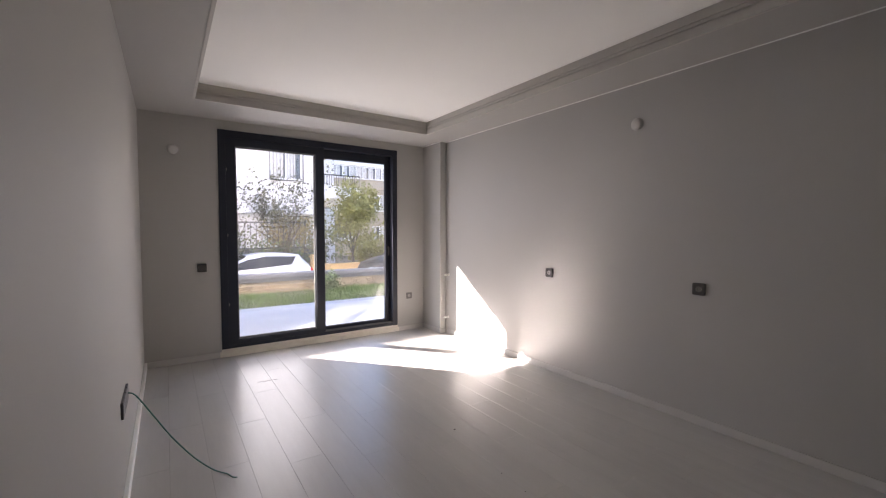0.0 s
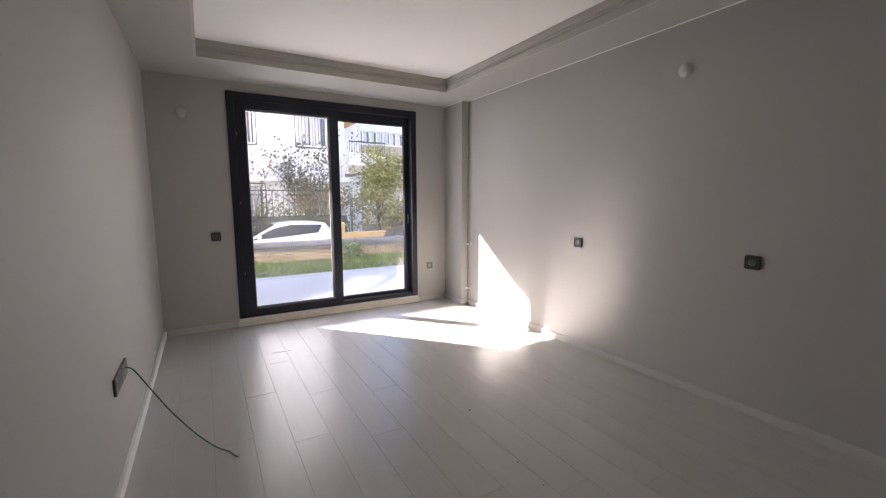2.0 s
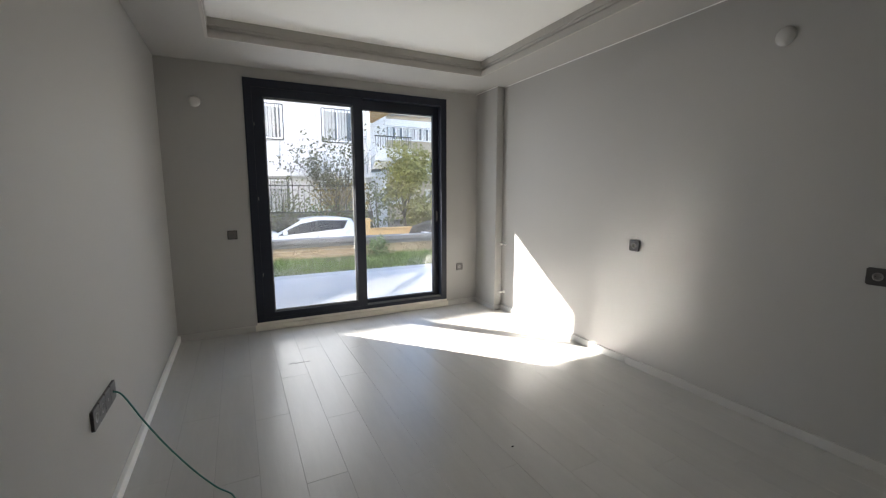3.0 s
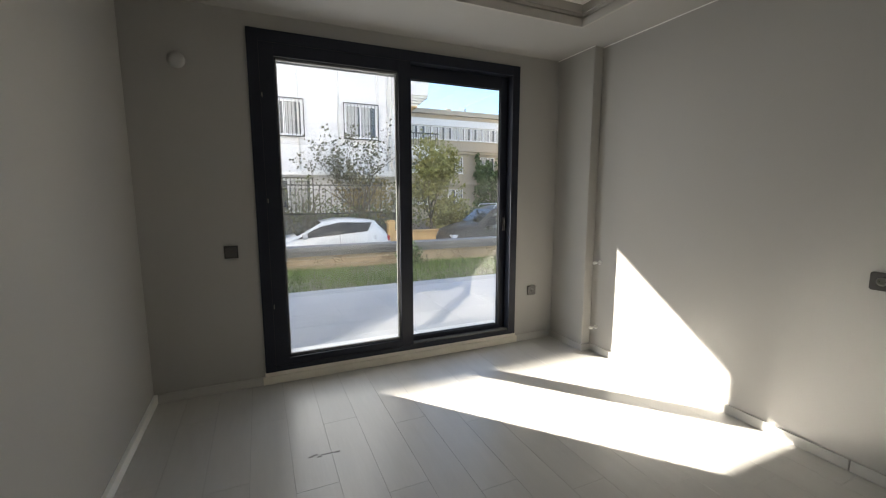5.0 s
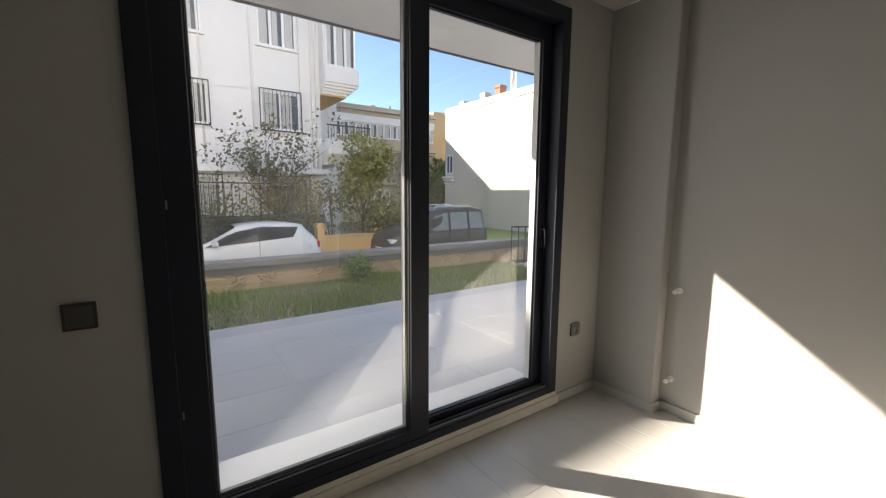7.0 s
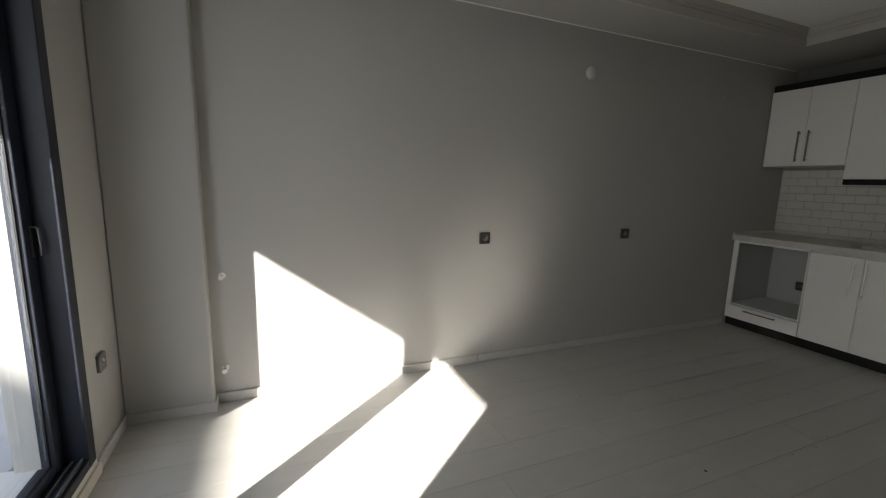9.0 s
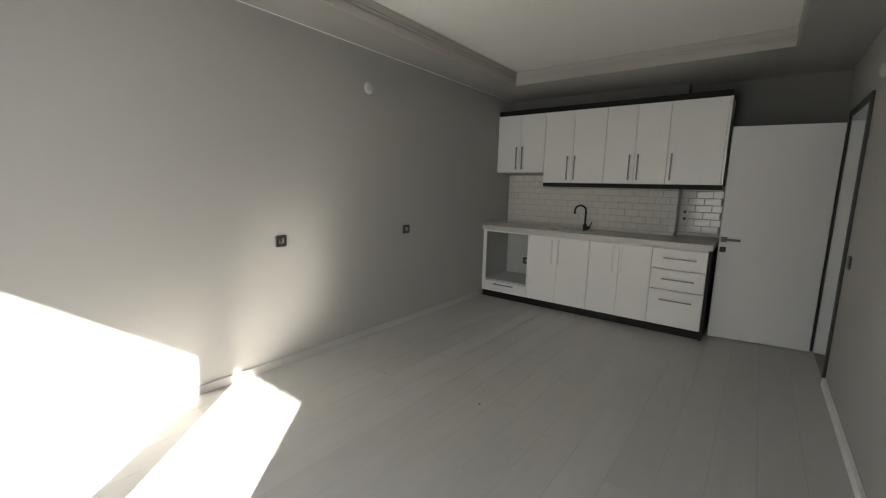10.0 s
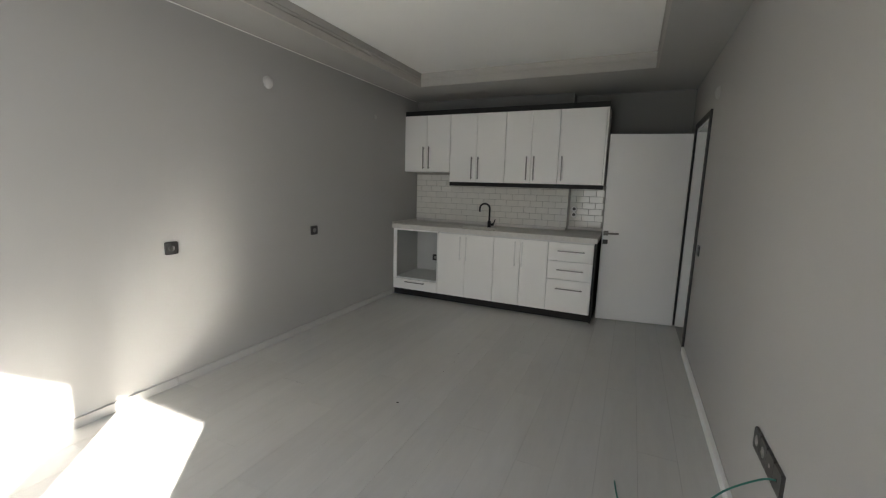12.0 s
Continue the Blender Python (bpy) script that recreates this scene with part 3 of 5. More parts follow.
# tiled splashback
spl = thing("splashback", "glossy off-white metro tiles with pale joints above the worktop", "tiles", at=(-1.0, YB, 0.92))
bm = bmesh.new()
bx(bm, -2.058, -0.002, YB, YB + 0.006, 0.92, 1.592)
bx(bm, -2.054, -2.05, YN, YB + 0.003, 0.92, 1.592)
bx(bm, -2.46, -2.058, YN, YN + 0.006, 0.92, 1.592)
part("grout", bm, M_GROUT, spl, "grey cement grout")
part("edge_tile", box(-2.062, -2.0545, YN + 0.012, YB + 0.010, 0.956, 1.59, bev=0.001), M_TILE, spl, "glazed tiles on the return of the wall")


def tile_mesh(w):
    bm = box(-w / 2, w / 2, 0.0, 0.007, 0.0, 0.0725, bev=0.0035)
    return mesh_of("tile", bm, M_TILE)


def holed(bm, x, half_w, half_h, r, y0, y1, n=32):
    """A slab in the plane of the wall with a round hole through it."""
    rings = []
    for k in range(n):
        a = 2 * math.pi * (k + 0.5) / n
        c, d = math.cos(a), math.sin(a)
        f = 1.0 / max(abs(c) / half_w, abs(d) / half_h)
        rim = [bm.verts.new((x + u * c, y, u * d)) for u, y in ((r, y0), (r, y1 - 0.0012), (r + 0.0012, y1))]
        out = [bm.verts.new((x + c * f * g, y, d * f * g)) for g, y in ((0.965, y1), (1.0, y1 - 0.0018), (1.0, y0))]
        rings.append(rim + out)
    for p, q in zip(rings, rings[1:] + rings[:1]):
        for i in range(5):
            bm.faces.new((p[i], q[i], q[i + 1], p[i + 1]))
    return bm


def socket(name, label, centre, along, normal, kind="round", material=None, deep=0.014, group=""):
    """A wall socket or switch. along runs along the wall, normal into the room."""
    c, a, o = Vector(centre), Vector(along), Vector(normal)
    m = Matrix.Translation(c) @ Matrix((a, o, Vector((0, 0, 1)))).transposed().to_4x4()
    ob = new(name)
    ob.matrix_world = m
    ORI[ob] = m
    tagged(ob, label, "switch" if kind == "switch" else "socket", group)
    paint = material or M_SOCK
    back = deep - 0.007
    if kind == "switch":
        part("plate", box(-0.0425, 0.0425, -0.001, deep - 0.003, -0.0425, 0.0425, bev=0.003), paint, ob, local=True)
        part("rocker", box(-0.033, 0.033, deep - 0.004, deep + 0.001, -0.033, 0.033, bev=0.002), M_SOCKIN, ob, local=True)
        return ob
    gangs = [(0.0, 0.0195)] if kind == "round" else [(-0.122, 0.0195), (-0.041, 0.0195), (0.041, 0.0075), (0.122, 0.005)]
    wide = 0.0425 if kind == "round" else 0.041
    ends = gangs[-1][0] + wide
    plate = part("plate", box(-ends + 0.002, ends - 0.002, -0.001, back, -0.0405, 0.0405, bev=0.002), paint, ob, local=True)
    for x, r in gangs:
        part("frame", holed(bmesh.new(), x, wide, 0.0425, r + 0.001, back - 0.001, deep), paint, ob, local=True)
        turned = Matrix.Translation((x, back, 0)) @ Matrix.Rotation(-math.pi / 2, 4, "X")
        part("well", lathe(bmesh.new(), [(r * 0.96, 0.0006), (r * 0.5, 0.0009), (0.0005, 0.001)], turned, 24), M_SOCKHOLE, plate, local=True)
        if r > 0.006:
            part("contact_ring", lathe(bmesh.new(), [(r, 0.001), (r + 0.0006, 0.0074), (r - 0.0022, 0.0078), (r - 0.003, 0.001)], turned, 24), M_RING, plate, "bright metal ring", local=True)
        if r > 0.015:
            for s in (-0.0095, 0.0095):
                part("pin_hole", tube(bmesh.new(), [(x + s, back, 0), (x + s, back + 0.002, 0)], 0.002, 8), M_SOCKIN, plate, local=True)
    return ob


socket("wall_socket", "grey single socket low beside the window", (-0.330, 0.0, 0.470), (-1, 0, 0), (0, -1, 0), material=M_SOCKGREY)
socket("wall_switch", "dark bronze blank plate beside the window", (-2.790, 0.0, 0.974), (-1, 0, 0), (0, -1, 0), kind="switch", deep=0.012)
socket("wall_socket", "graphite single socket on the long wall", (0.0, -2.215, 0.960), (0, 1, 0), (-1, 0, 0), group="sockets on the long wall")
socket("wall_socket", "graphite single socket on the long wall", (0.0, -3.570, 0.962), (0, 1, 0), (-1, 0, 0), group="sockets on the long wall")
socket("wall_socket", "graphite four-gang socket with a loose cable", (XL, -2.247, 0.475), (0, 1, 0), (1, 0, 0), kind="gang", deep=0.012)
socket("wall_switch", "graphite light switch beside the door frame", (XL, -4.43, 0.948), (0, 1, 0), (1, 0, 0), kind="switch", deep=0.012)
socket("wall_socket", "dark socket inside the empty oven niche", (-0.325, YB + 0.012, 0.42), (-1, 0, 0), (0, 1, 0))
for z in (1.106, 1.178):
    ob = thing("splashback_socket", "round white socket on the tiles", "socket", "white sockets on the tiles", at=(-2.116, YN + 0.012, z))
    tm = Matrix.Translation((-2.116, YN + 0.010, z)) @ Matrix.Rotation(-math.pi / 2, 4, "X")
    part("plate", lathe(bmesh.new(), [(0.036, 0.0), (0.036, 0.008), (0.032, 0.012)], tm, 20), M_WHITEPL, ob)
    part("well", lathe(bmesh.new(), [(0.019, 0.012), (0.018, 0.0135), (0.012, 0.0135)], tm, 16), M_SOCKIN, ob)

# round white caps over the wall lamp outlets


def lamp_cap(at, normal, label, size=1.0):
    rot = Vector(normal).to_track_quat("Z", "Y").to_matrix().to_4x4()
    m = Matrix.Translation(at) @ rot
    ob = new("lamp_outlet_cap")
    ob.matrix_world = m
    ORI[ob] = m
    tagged(ob, label, "outlet cap", "round caps on the walls")
    part("dome", lathe(bmesh.new(), [(0.044, 0.0), (0.046, 0.006), (0.042, 0.014), (0.031, 0.022), (0.015, 0.026), (0.001, 0.027)], Matrix.Scale(size, 4), 24), M_CAP, ob, local=True)
    part("rim", lathe(bmesh.new(), [(0.050, -0.001), (0.050, 0.004), (0.045, 0.006)], Matrix.Scale(size, 4), 24), M_CAP, ob, local=True)


lamp_cap((-3.017, 0.0, 2.177), (0, -1, 0), "round white cap on the window wall")
lamp_cap((0.0, -3.08, 2.207), (-1, 0, 0), "round white cap high on the long wall")
lamp_cap((0.0, -4.615, 2.175), (-1, 0, 0), "small round white cap high near the kitchen", 0.5)
lamp_cap((XL, -4.40, 2.187), (1, 0, 0), "round white cap above the door switch")

# capped radiator pipes
for z, y in ((0.785, -0.500), (0.220, -0.490)):
    ob = thing("radiator_pipe", "short capped white radiator pipe stub", "pipe", "pipe stubs beside the pillar", at=(0, y, z))
    part("pipe", tube(bmesh.new(), [(0.0, y, z), (-0.052, y, z)], 0.008, 10), M_WHITEPL, ob)
    part("cap", tube(bmesh.new(), [(-0.044, y, z), (-0.068, y, z)], 0.013, 12), M_WHITEPL, ob)
    part("collar", tube(bmesh.new(), [(0.0, y, z), (-0.005, y, z)], 0.019, 14), M_WHITEPL, ob)

# loose cable
pts = [(XL + 0.012, -2.125, 0.475), (-3.25, -2.14, 0.455), (-3.17, -2.20, 0.34), (-3.09, -2.225, 0.21), (-2.99, -2.27, 0.085), (-2.90, -2.34, 0.018), (-2.84, -2.40, 0.006), (-2.82, -2.45, 0.006), (-2.806, -2.51, 0.03)]


def smooth(pts, n=5):
    pts = [Vector(p) for p in pts]
    out = []
    for i in range(len(pts) - 1):
        p0, p1, p2, p3 = pts[max(i - 1, 0)], pts[i], pts[i + 1], pts[min(i + 2, len(pts) - 1)]
        for k in range(n):
            t = k / n
            out.append(0.5 * ((2 * p1) + (p2 - p0) * t + (2 * p0 - 5 * p1 + 4 * p2 - p3) * t * t + (3 * p1 - p0 - 3 * p2 + p3) * t ** 3))
    return out + [pts[-1]]


single("loose_cable", tube(bmesh.new(), smooth(pts), 0.0036, 8), M_CABLE, "thin teal cable hanging from the socket onto the floor", "cable")
for x, y, s in ((-1.479, -2.69, 0.006), (-1.555, -3.25, 0.003), (-1.562, -3.443, 0.003), (-1.529, -3.625, 0.003), (-0.698, -2.60, 0.003)):
    bm = bmesh.new()
    bmesh.ops.create_icosphere(bm, subdivisions=1, radius=s, matrix=Matrix.Translation((x, y, s * 0.5)) @ Matrix.Diagonal((1.6, 1.0, 0.5, 1)))
    single("debris_crumb", bm, M_SOCKHOLE, "tiny dark crumb on the laminate floor", "debris", "crumbs on the floor")

# scuffed patch near the window
bm = bmesh.new()
rs = random.Random(5)
for k in range(7):
    x, y = -2.44 + 0.022 * k, -1.0 + rs.uniform(-0.012, 0.012)
    bx(bm, x, x + rs.uniform(0.015, 0.03), y, y + rs.uniform(0.004, 0.012), 0.0002, 0.0007 + 0.0001 * k)
single("scuff_mark", bm, M_SCUFF, "faint dark scuff mark on the laminate floor", "scuff")


# ---- outside: ground, patio, garden ----
GZ = -1.0
struct("ground", box(-600, 600, 4.7, 900, GZ - 0.5, GZ), M_EARTH, "bare earth ground reaching the horizon", "ground")
struct("road", box(-60, 80, 5.2, 11.3, GZ, GZ + 0.02), M_ASPHALT, "grey asphalt street below the garden", "road")
struct("pavement", box(-60, 80, 11.3, 12.0, GZ, GZ + 0.14, bev=0.02), M_COPING, "grey concrete pavement with a kerb", "pavement")
struct("garden_bank", box(-12, 14, 0.39, 4.85, GZ - 0.4, -0.10), M_EARTH, "raised garden earth", "garden")
# unseen boxes round the room, added to stop sky light leaking in
struct("building_shell", bx(bx(box(-14, XL - 0.2, 0.0, 0.39, -1.5, 12), 0.2, 2.6, 0.0, 0.27, -1.5, 12), XL - 0.2, 0.2, 0.0, 0.39, 2.99, 12), M_SLAB, "unseen white outer wall added to block light beside and above the room", "wall")
struct("building_roof", box(-14, 2.6, -12, 0.0, 2.99, 3.2), M_SLAB, "unseen slab added to keep sky light out of the room", "slab")
struct("building_back", bx(bx(box(-14, 2.6, -12.2, -12, -1.5, 3.2), -14.2, -14, -12, 0.26, -1.5, 3.2), 2.6, 2.8, -12, 0.26, -1.5, 3.2), M_SLAB, "unseen rear and side walls added to keep light out", "wall")
slab = thing("balcony_slab", "white balcony slab over the patio", "balcony", at=(-1.5, 1.1, 2.75), kind="structure")
part("slab", box(-9, 6.5, 0.392, 1.87, 2.75, 2.93, bev=0.008), M_SLAB, slab)
part("drip_edge", box(-9, 6.5, 1.80, 1.82, 2.734, 2.752), M_COPING, slab)
cl = thing("ceiling_lamp", "round white patio lamp under the balcony slab", "lamp", at=(-1.56, 1.10, 2.70))
part("base", lathe(bmesh.new(), [(0.10, 0.03), (0.10, 0.05)], pose(-1.56, 1.10, 2.70), 24), M_WHITEPL, cl)
part("shade", lathe(bmesh.new(), [(0.02, -0.035), (0.07, -0.02), (0.10, 0.01), (0.105, 0.03)], pose(-1.56, 1.10, 2.70), 24), M_WHITEPL, cl)

patio = struct("patio", box(-8, 7.0, 0.39, 2.95, -0.12, -0.0238), M_PATIOJOINT, "pale grey stone tiled patio", "patio")
tile60 = mesh_of("paver", box(-0.2988, 0.2988, -0.2233, 0.2233, -0.012, 0.0, bev=0.001), M_PATIO)
for i in range(18):
    for j in range(5):
        ob = new("paver", tile60)
        ob.parent = patio
        ob.location = (-4.5 + i * 0.6, 0.62 + j * 0.449, -0.022)
struct("lawn", box(-8, 3.3, 2.95, 4.78, -0.12, -0.045), M_EARTH, "garden soil under the lawn", "lawn")


def stuff_mesh(name, verts, faces, material, label, category, parent=None):
    me = bpy.data.meshes.new(name)
    me.from_pydata(verts, [], faces)
    me.materials.append(material)
    ob = new(name, me)
    if parent:
        ob.parent = parent
        ob.matrix_parent_inverse = ORI.get(parent, Matrix()).inverted()
        return tagged(ob, label, kind="stuff")
    return tagged(ob, label, category, kind="stuff")


rg = np.random.default_rng(7)
N = 16000
px, py = rg.uniform(-4.2, 3.3, N), rg.uniform(2.96, 4.72, N)
hh = rg.uniform(0.03, 0.11, N) * (1 + 0.5 * np.sin(px * 2.1) * np.sin(py * 3.3))
an = rg.uniform(0, 6.28, N)
lean = rg.uniform(0, 0.05, N)
verts, faces = [], []
for i in range(N):
    c, s = math.cos(an[i]) * 0.006, math.sin(an[i]) * 0.006
    x, y, h = px[i], py[i], hh[i]
    verts += [(x - c, y - s, -0.05), (x + c, y + s, -0.05), (x + s / 0.006 * lean[i], y - c / 0.006 * lean[i], -0.05 + h)]
    faces.append((3 * i, 3 * i + 1, 3 * i + 2))
stuff_mesh("grass", verts, faces, M_GRASS, "short green lawn grass with bare spots", "grass")

gw = thing("garden_wall", "low sandstone-coloured garden wall with carved scrolls and a grey coping", "garden wall", at=(0, 4.85, -0.1))
part("wall", box(-9, 4.2, 4.78, 4.95, -1.1, 0.21, bev=0.01), M_GARDENWALL, gw)
part("coping", bx(box(-9, 4.25, 4.745, 4.99, 0.21, 0.298, bev=0.008), -9, 4.25, 4.70, 5.03, 0.298, 0.388, bev=0.01), M_COPING, gw, "grey two-step coping")
for k in range(8):
    x0 = -5.2 + k * 1.25
    bm = bmesh.new()
    for s in (-1, 1):
        pts = [(x0 + s * (0.05 + 0.03 * t + 0.10 * math.sin(t)), 4.776, 0.10 + 0.055 * math.cos(t * 1.1) + 0.012 * t) for t in [q * 0.45 for q in range(11)]]
        tube(bm, pts, 0.018, 6)
        tube(bm, [(x0 + s * (0.10 + 0.30 * t), 4.776, 0.02 + 0.05 * math.sin(5 * t)) for t in [q * 0.125 for q in range(9)]], [0.020 - 0.0015 * q for q in range(9)], 6)
        tube(bm, [(x0 + s * (0.28 + 0.05 * math.cos(t)), 4.776, 0.14 + 0.05 * math.sin(t)) for t in [q * 0.6 for q in range(9)]], 0.015, 6)
    part("scroll", bm, M_GARDENWALL, gw)


def leaf_cloud(n, centre, size, leaf, seed, gaps=0.35, spread=False):
    """Many small folded leaves in an uneven cloud."""
    r = np.random.default_rng(seed)
    verts, faces = [], []
    k = 0
    while k < n:
        p = r.uniform(-1, 1, 3) if spread else r.normal(0, 0.45, 3)
        if spread and abs(p[0]) + 0.25 * noise.noise((p[2] * 4, seed, 0)) > 0.9 or spread and p[2] > 0.75 + 0.5 * noise.noise((p[0] * 5, seed, 3)):
            continue
        if not spread and np.linalg.norm(p) > 1.05:
            continue
        w = Vector((centre[0] + p[0] * size[0], centre[1] + p[1] * size[1], centre[2] + p[2] * size[2]))
        if noise.noise(w * (1.6 / max(size))) < -gaps + 0.25 and noise.noise(w * 2.3) < gaps * 0.4:
            continue
        a = Vector(r.normal(0, 1, 3)).normalized()
        b = a.orthogonal().normalized()
        c = a.cross(b)
        s = leaf * r.uniform(0.6, 1.3)
        i = len(verts)
        verts += [tuple(w - b * s), tuple(w + c * s * 0.72 + a * s * 0.15), tuple(w + b * s), tuple(w - c * s * 0.72 + a * s * 0.15)]
        faces += [(i, i + 1, i + 2), (i, i + 2, i + 3)]
        k += 1
    return verts, faces


def tree(name, label, base, height, spread, leaf_mat, leaf, per_twig, seed, levels=4, limbs=5, bare=0.0, start=0.25, cloud=None):
    """A tapered trunk with forking limbs and leaves along the twigs."""
    r = random.Random(seed)
    ob = thing(name, label, "tree", at=base)
    bm = bmesh.new()
    tips = []

    def grow(p, d, length, rad, level):
        pts, rads = [p], [rad]
        for k in range(3):
            d = (d + Vector((r.uniform(-1, 1), r.uniform(-1, 1), r.uniform(-0.3, 0.6))) * 0.16).normalized()
            p = p + d * length / 3
            pts.append(p)
            rads.append(rad * (1 - 0.16 * (k + 1)))
        tube(bm, pts, rads, 6 if level < 2 else 4)
        if level >= levels - 2:
            tips.extend(pts[1:])
        if level < levels:
            for k in range(limbs if level == 0 else r.choice((2, 3, 3))):
                out = Vector((r.uniform(-1, 1) * spread, r.uniform(-1, 1) * spread, r.uniform(0.2, 1.0))).normalized()
                q = pts[r.choice((1, 2, 3)) if level else r.choice((2, 3))]
                grow(q, (d * 0.55 + out * 0.75).normalized(), length * r.uniform(0.55, 0.8), rads[-1] * 0.72, level + 1)

    grow(Vector(base), Vector((0, 0, 1)), height * start + 0.3, height * 0.014 + 0.02, 0)
    part("trunk", bm, M_BARK, ob)
    verts, faces = [], []
    for t in tips:
        if r.random() < bare:
            continue
        for k in range(per_twig):
            w = t + Vector((r.gauss(0, 1), r.gauss(0, 1), r.gauss(0, 1))) * height * 0.020
            a = Vector((r.gauss(0, 1), r.gauss(0, 1), r.gauss(0, 1))).normalized()
            b = a.orthogonal().normalized()
            c = a.cross(b)
            s = leaf * r.uniform(0.6, 1.3)
            i = len(verts)
            verts += [tuple(w - b * s), tuple(w + c * s * 0.75 + a * s * 0.15), tuple(w + b * s), tuple(w - c * s * 0.75 + a * s * 0.15)]
            faces += [(i, i + 1, i + 2), (i, i + 2, i + 3)]
    if cloud:
        v, f = leaf_cloud(cloud[0], cloud[1], cloud[2], leaf, seed, 0.3)
        n = len(verts)
        verts, faces = verts + v, faces + [tuple(n + i for i in q) for q in f]
    stuff_mesh("crown", verts, faces, leaf_mat, "", "", ob)
    return ob


def shrub(name, label, centre, size, leaf_mat, leaf, n, seed, gaps=0.3, spread=False):
    ob = thing(name, label, "shrub", at=(centre[0], centre[1], centre[2] - size[2]))
    r = random.Random(seed)
    bm = bmesh.new()
    b = Vector((centre[0], centre[1], centre[2] - size[2]))
    for k in range(7):
        e = Vector((centre[0] + r.uniform(-0.7, 0.7) * size[0], centre[1] + r.uniform(-0.7, 0.7) * size[1], centre[2] + r.uniform(0.0, 0.9) * size[2]))
        tube(bm, [b, b.lerp(e, 0.5) + Vector((0, 0, 0.1)), e], [0.02 * max(size), 0.012 * max(size), 0.004], 5)
    part("stem", bm, M_BARK, ob)
    v, f = leaf_cloud(n, centre, size, leaf, seed, gaps, spread)
    stuff_mesh("foliage", v, f, leaf_mat, "", "", ob)
    return ob


shrub("garden_shrub", "small sprawling green shrub beside the garden wall", (0.02, 4.40, 0.17), (0.30, 0.22, 0.30), M_LEAFD, 0.026, 620, 3, gaps=0.55)
shrub("garden_shrub", "small sparse shrub by the garden wall", (0.22, 4.5, 0.05), (0.25, 0.2, 0.18), M_LEAFG, 0.024, 200, 5)

# gate posts and railings at the end of the garden
struct("path", box(3.3, 9.0, 2.95, 4.2, -0.12, -0.03), M_PATIO, "pale stone garden path", "path")
gp = thing("gate_post", "square concrete gate post with its shade put into the dark grey", "gate post", at=(4.36, 3.6, -0.03))
part("shaft", box(4.21, 4.51, 3.45, 3.75, -0.03, 0.86, bev=0.01), M_POST, gp)
part("cap", bx(box(4.17, 4.55, 3.41, 3.79, 0.86, 0.91, bev=0.008), 4.20, 4.52, 3.44, 3.76, 0.91, 0.94, bev=0.008), M_POST, gp)


def railing(name, label, p, q, z0, z1, n, thick=0.011):
    ob = thing(name, label, "railing", at=(p[0], p[1], z0))
    p, q = Vector((p[0], p[1], 0)), Vector((q[0], q[1], 0))
    for z in (z0 + 0.06, z1 - 0.02):
        part("rail", tube(bmesh.new(), [p + Vector((0, 0, z)), q + Vector((0, 0, z))], thick * 1.4, 6), M_IRON, ob)
    for k in range(n + 1):
        w = p.lerp(q, k / n)
        part("baluster", tube(bmesh.new(), [w + Vector((0, 0, z0)), w + Vector((0, 0, z1))], thick, 6), M_IRON, ob)
    return ob


railing("garden_railing", "low black iron railing beside the gate post", (3.30, 4.27), (4.21, 3.66), -0.03, 0.74, 8)
railing("garden_railing", "low black iron railing along the path end", (4.53, 3.55), (6.0, 2.65), -0.03, 0.74, 12)
single("railing_post", box(3.70, 3.81, 3.91, 4.02, -0.03, 0.76, bev=0.008), M_IRON, "dark square railing post", "post")


# ---- houses ----
def house_window(parent, x0, x1, z0, z1, y, lights=2, grille=False, curtain=True, sgn=-1):
    """A window in a wall that faces -y: pane, white frame, sill, and bars if it has them."""
    w = part("window", box(x0, x1, y + sgn * 0.006, y + sgn * 0.016, z0, z1), M_DARKPANE, parent)
    bm = frame_bm(x0, x1, z0, z1, 0.06, y + sgn * 0.06, y + sgn * 0.012, 0.0)
    for k in range(1, lights):
        c = x0 + (x1 - x0) * k / lights
        bx(bm, c - 0.045, c + 0.045, y + sgn * 0.055, y + sgn * 0.017, z0 + 0.06, z1 - 0.06)
    part("frame", bm, M_WINFRAME, w)
    part("sill", box(x0 - 0.06, x1 + 0.06, y + sgn * 0.12, y + sgn * 0.001, z0 - 0.05, z0 - 0.002), M_SLAB, w)
    if curtain:
        bm = bmesh.new()
        n = 14
        for k in range(lights):
            a, b = x0 + 0.07 + (x1 - x0) * k / lights, x0 - 0.07 + (x1 - x0) * (k + 1) / lights
            f = 0.62 if (k + int(x0 * 7)) % 2 else 0.9
            for j in range(n):
                c0, c1 = a + (b - a) * f * j / n, a + (b - a) * f * (j + 0.8) / n
                bx(bm, c0, c1, y + sgn * 0.0195, y + sgn * 0.0165, z0 + 0.07, z1 - 0.07)
        part("curtain", bm, M_CURTAIN, w, "pale net curtain")
    if grille:
        bm = bmesh.new()
        n = max(5, int((x1 - x0) / 0.13))
        for k in range(n + 1):
            c = x0 - 0.03 + (x1 - x0 + 0.06) * k / n
            bx(bm, c - 0.008, c + 0.008, y + sgn * 0.15, y + sgn * 0.135, z0 - 0.04, z1 + 0.05)
        for z in (z0 - 0.04, z1 + 0.05):
            bx(bm, x0 - 0.05, x1 + 0.05, y + sgn * 0.155, y + sgn * 0.13, z - 0.018, z + 0.018)
        for c in (x0 - 0.04, x1 + 0.04):
            bx(bm, c - 0.016, c + 0.016, y + sgn * 0.155, y + sgn * 0.13, z0 - 0.04, z1 + 0.05)
        part("grille", bm, M_IRON, w, "black iron window bars")
    return w


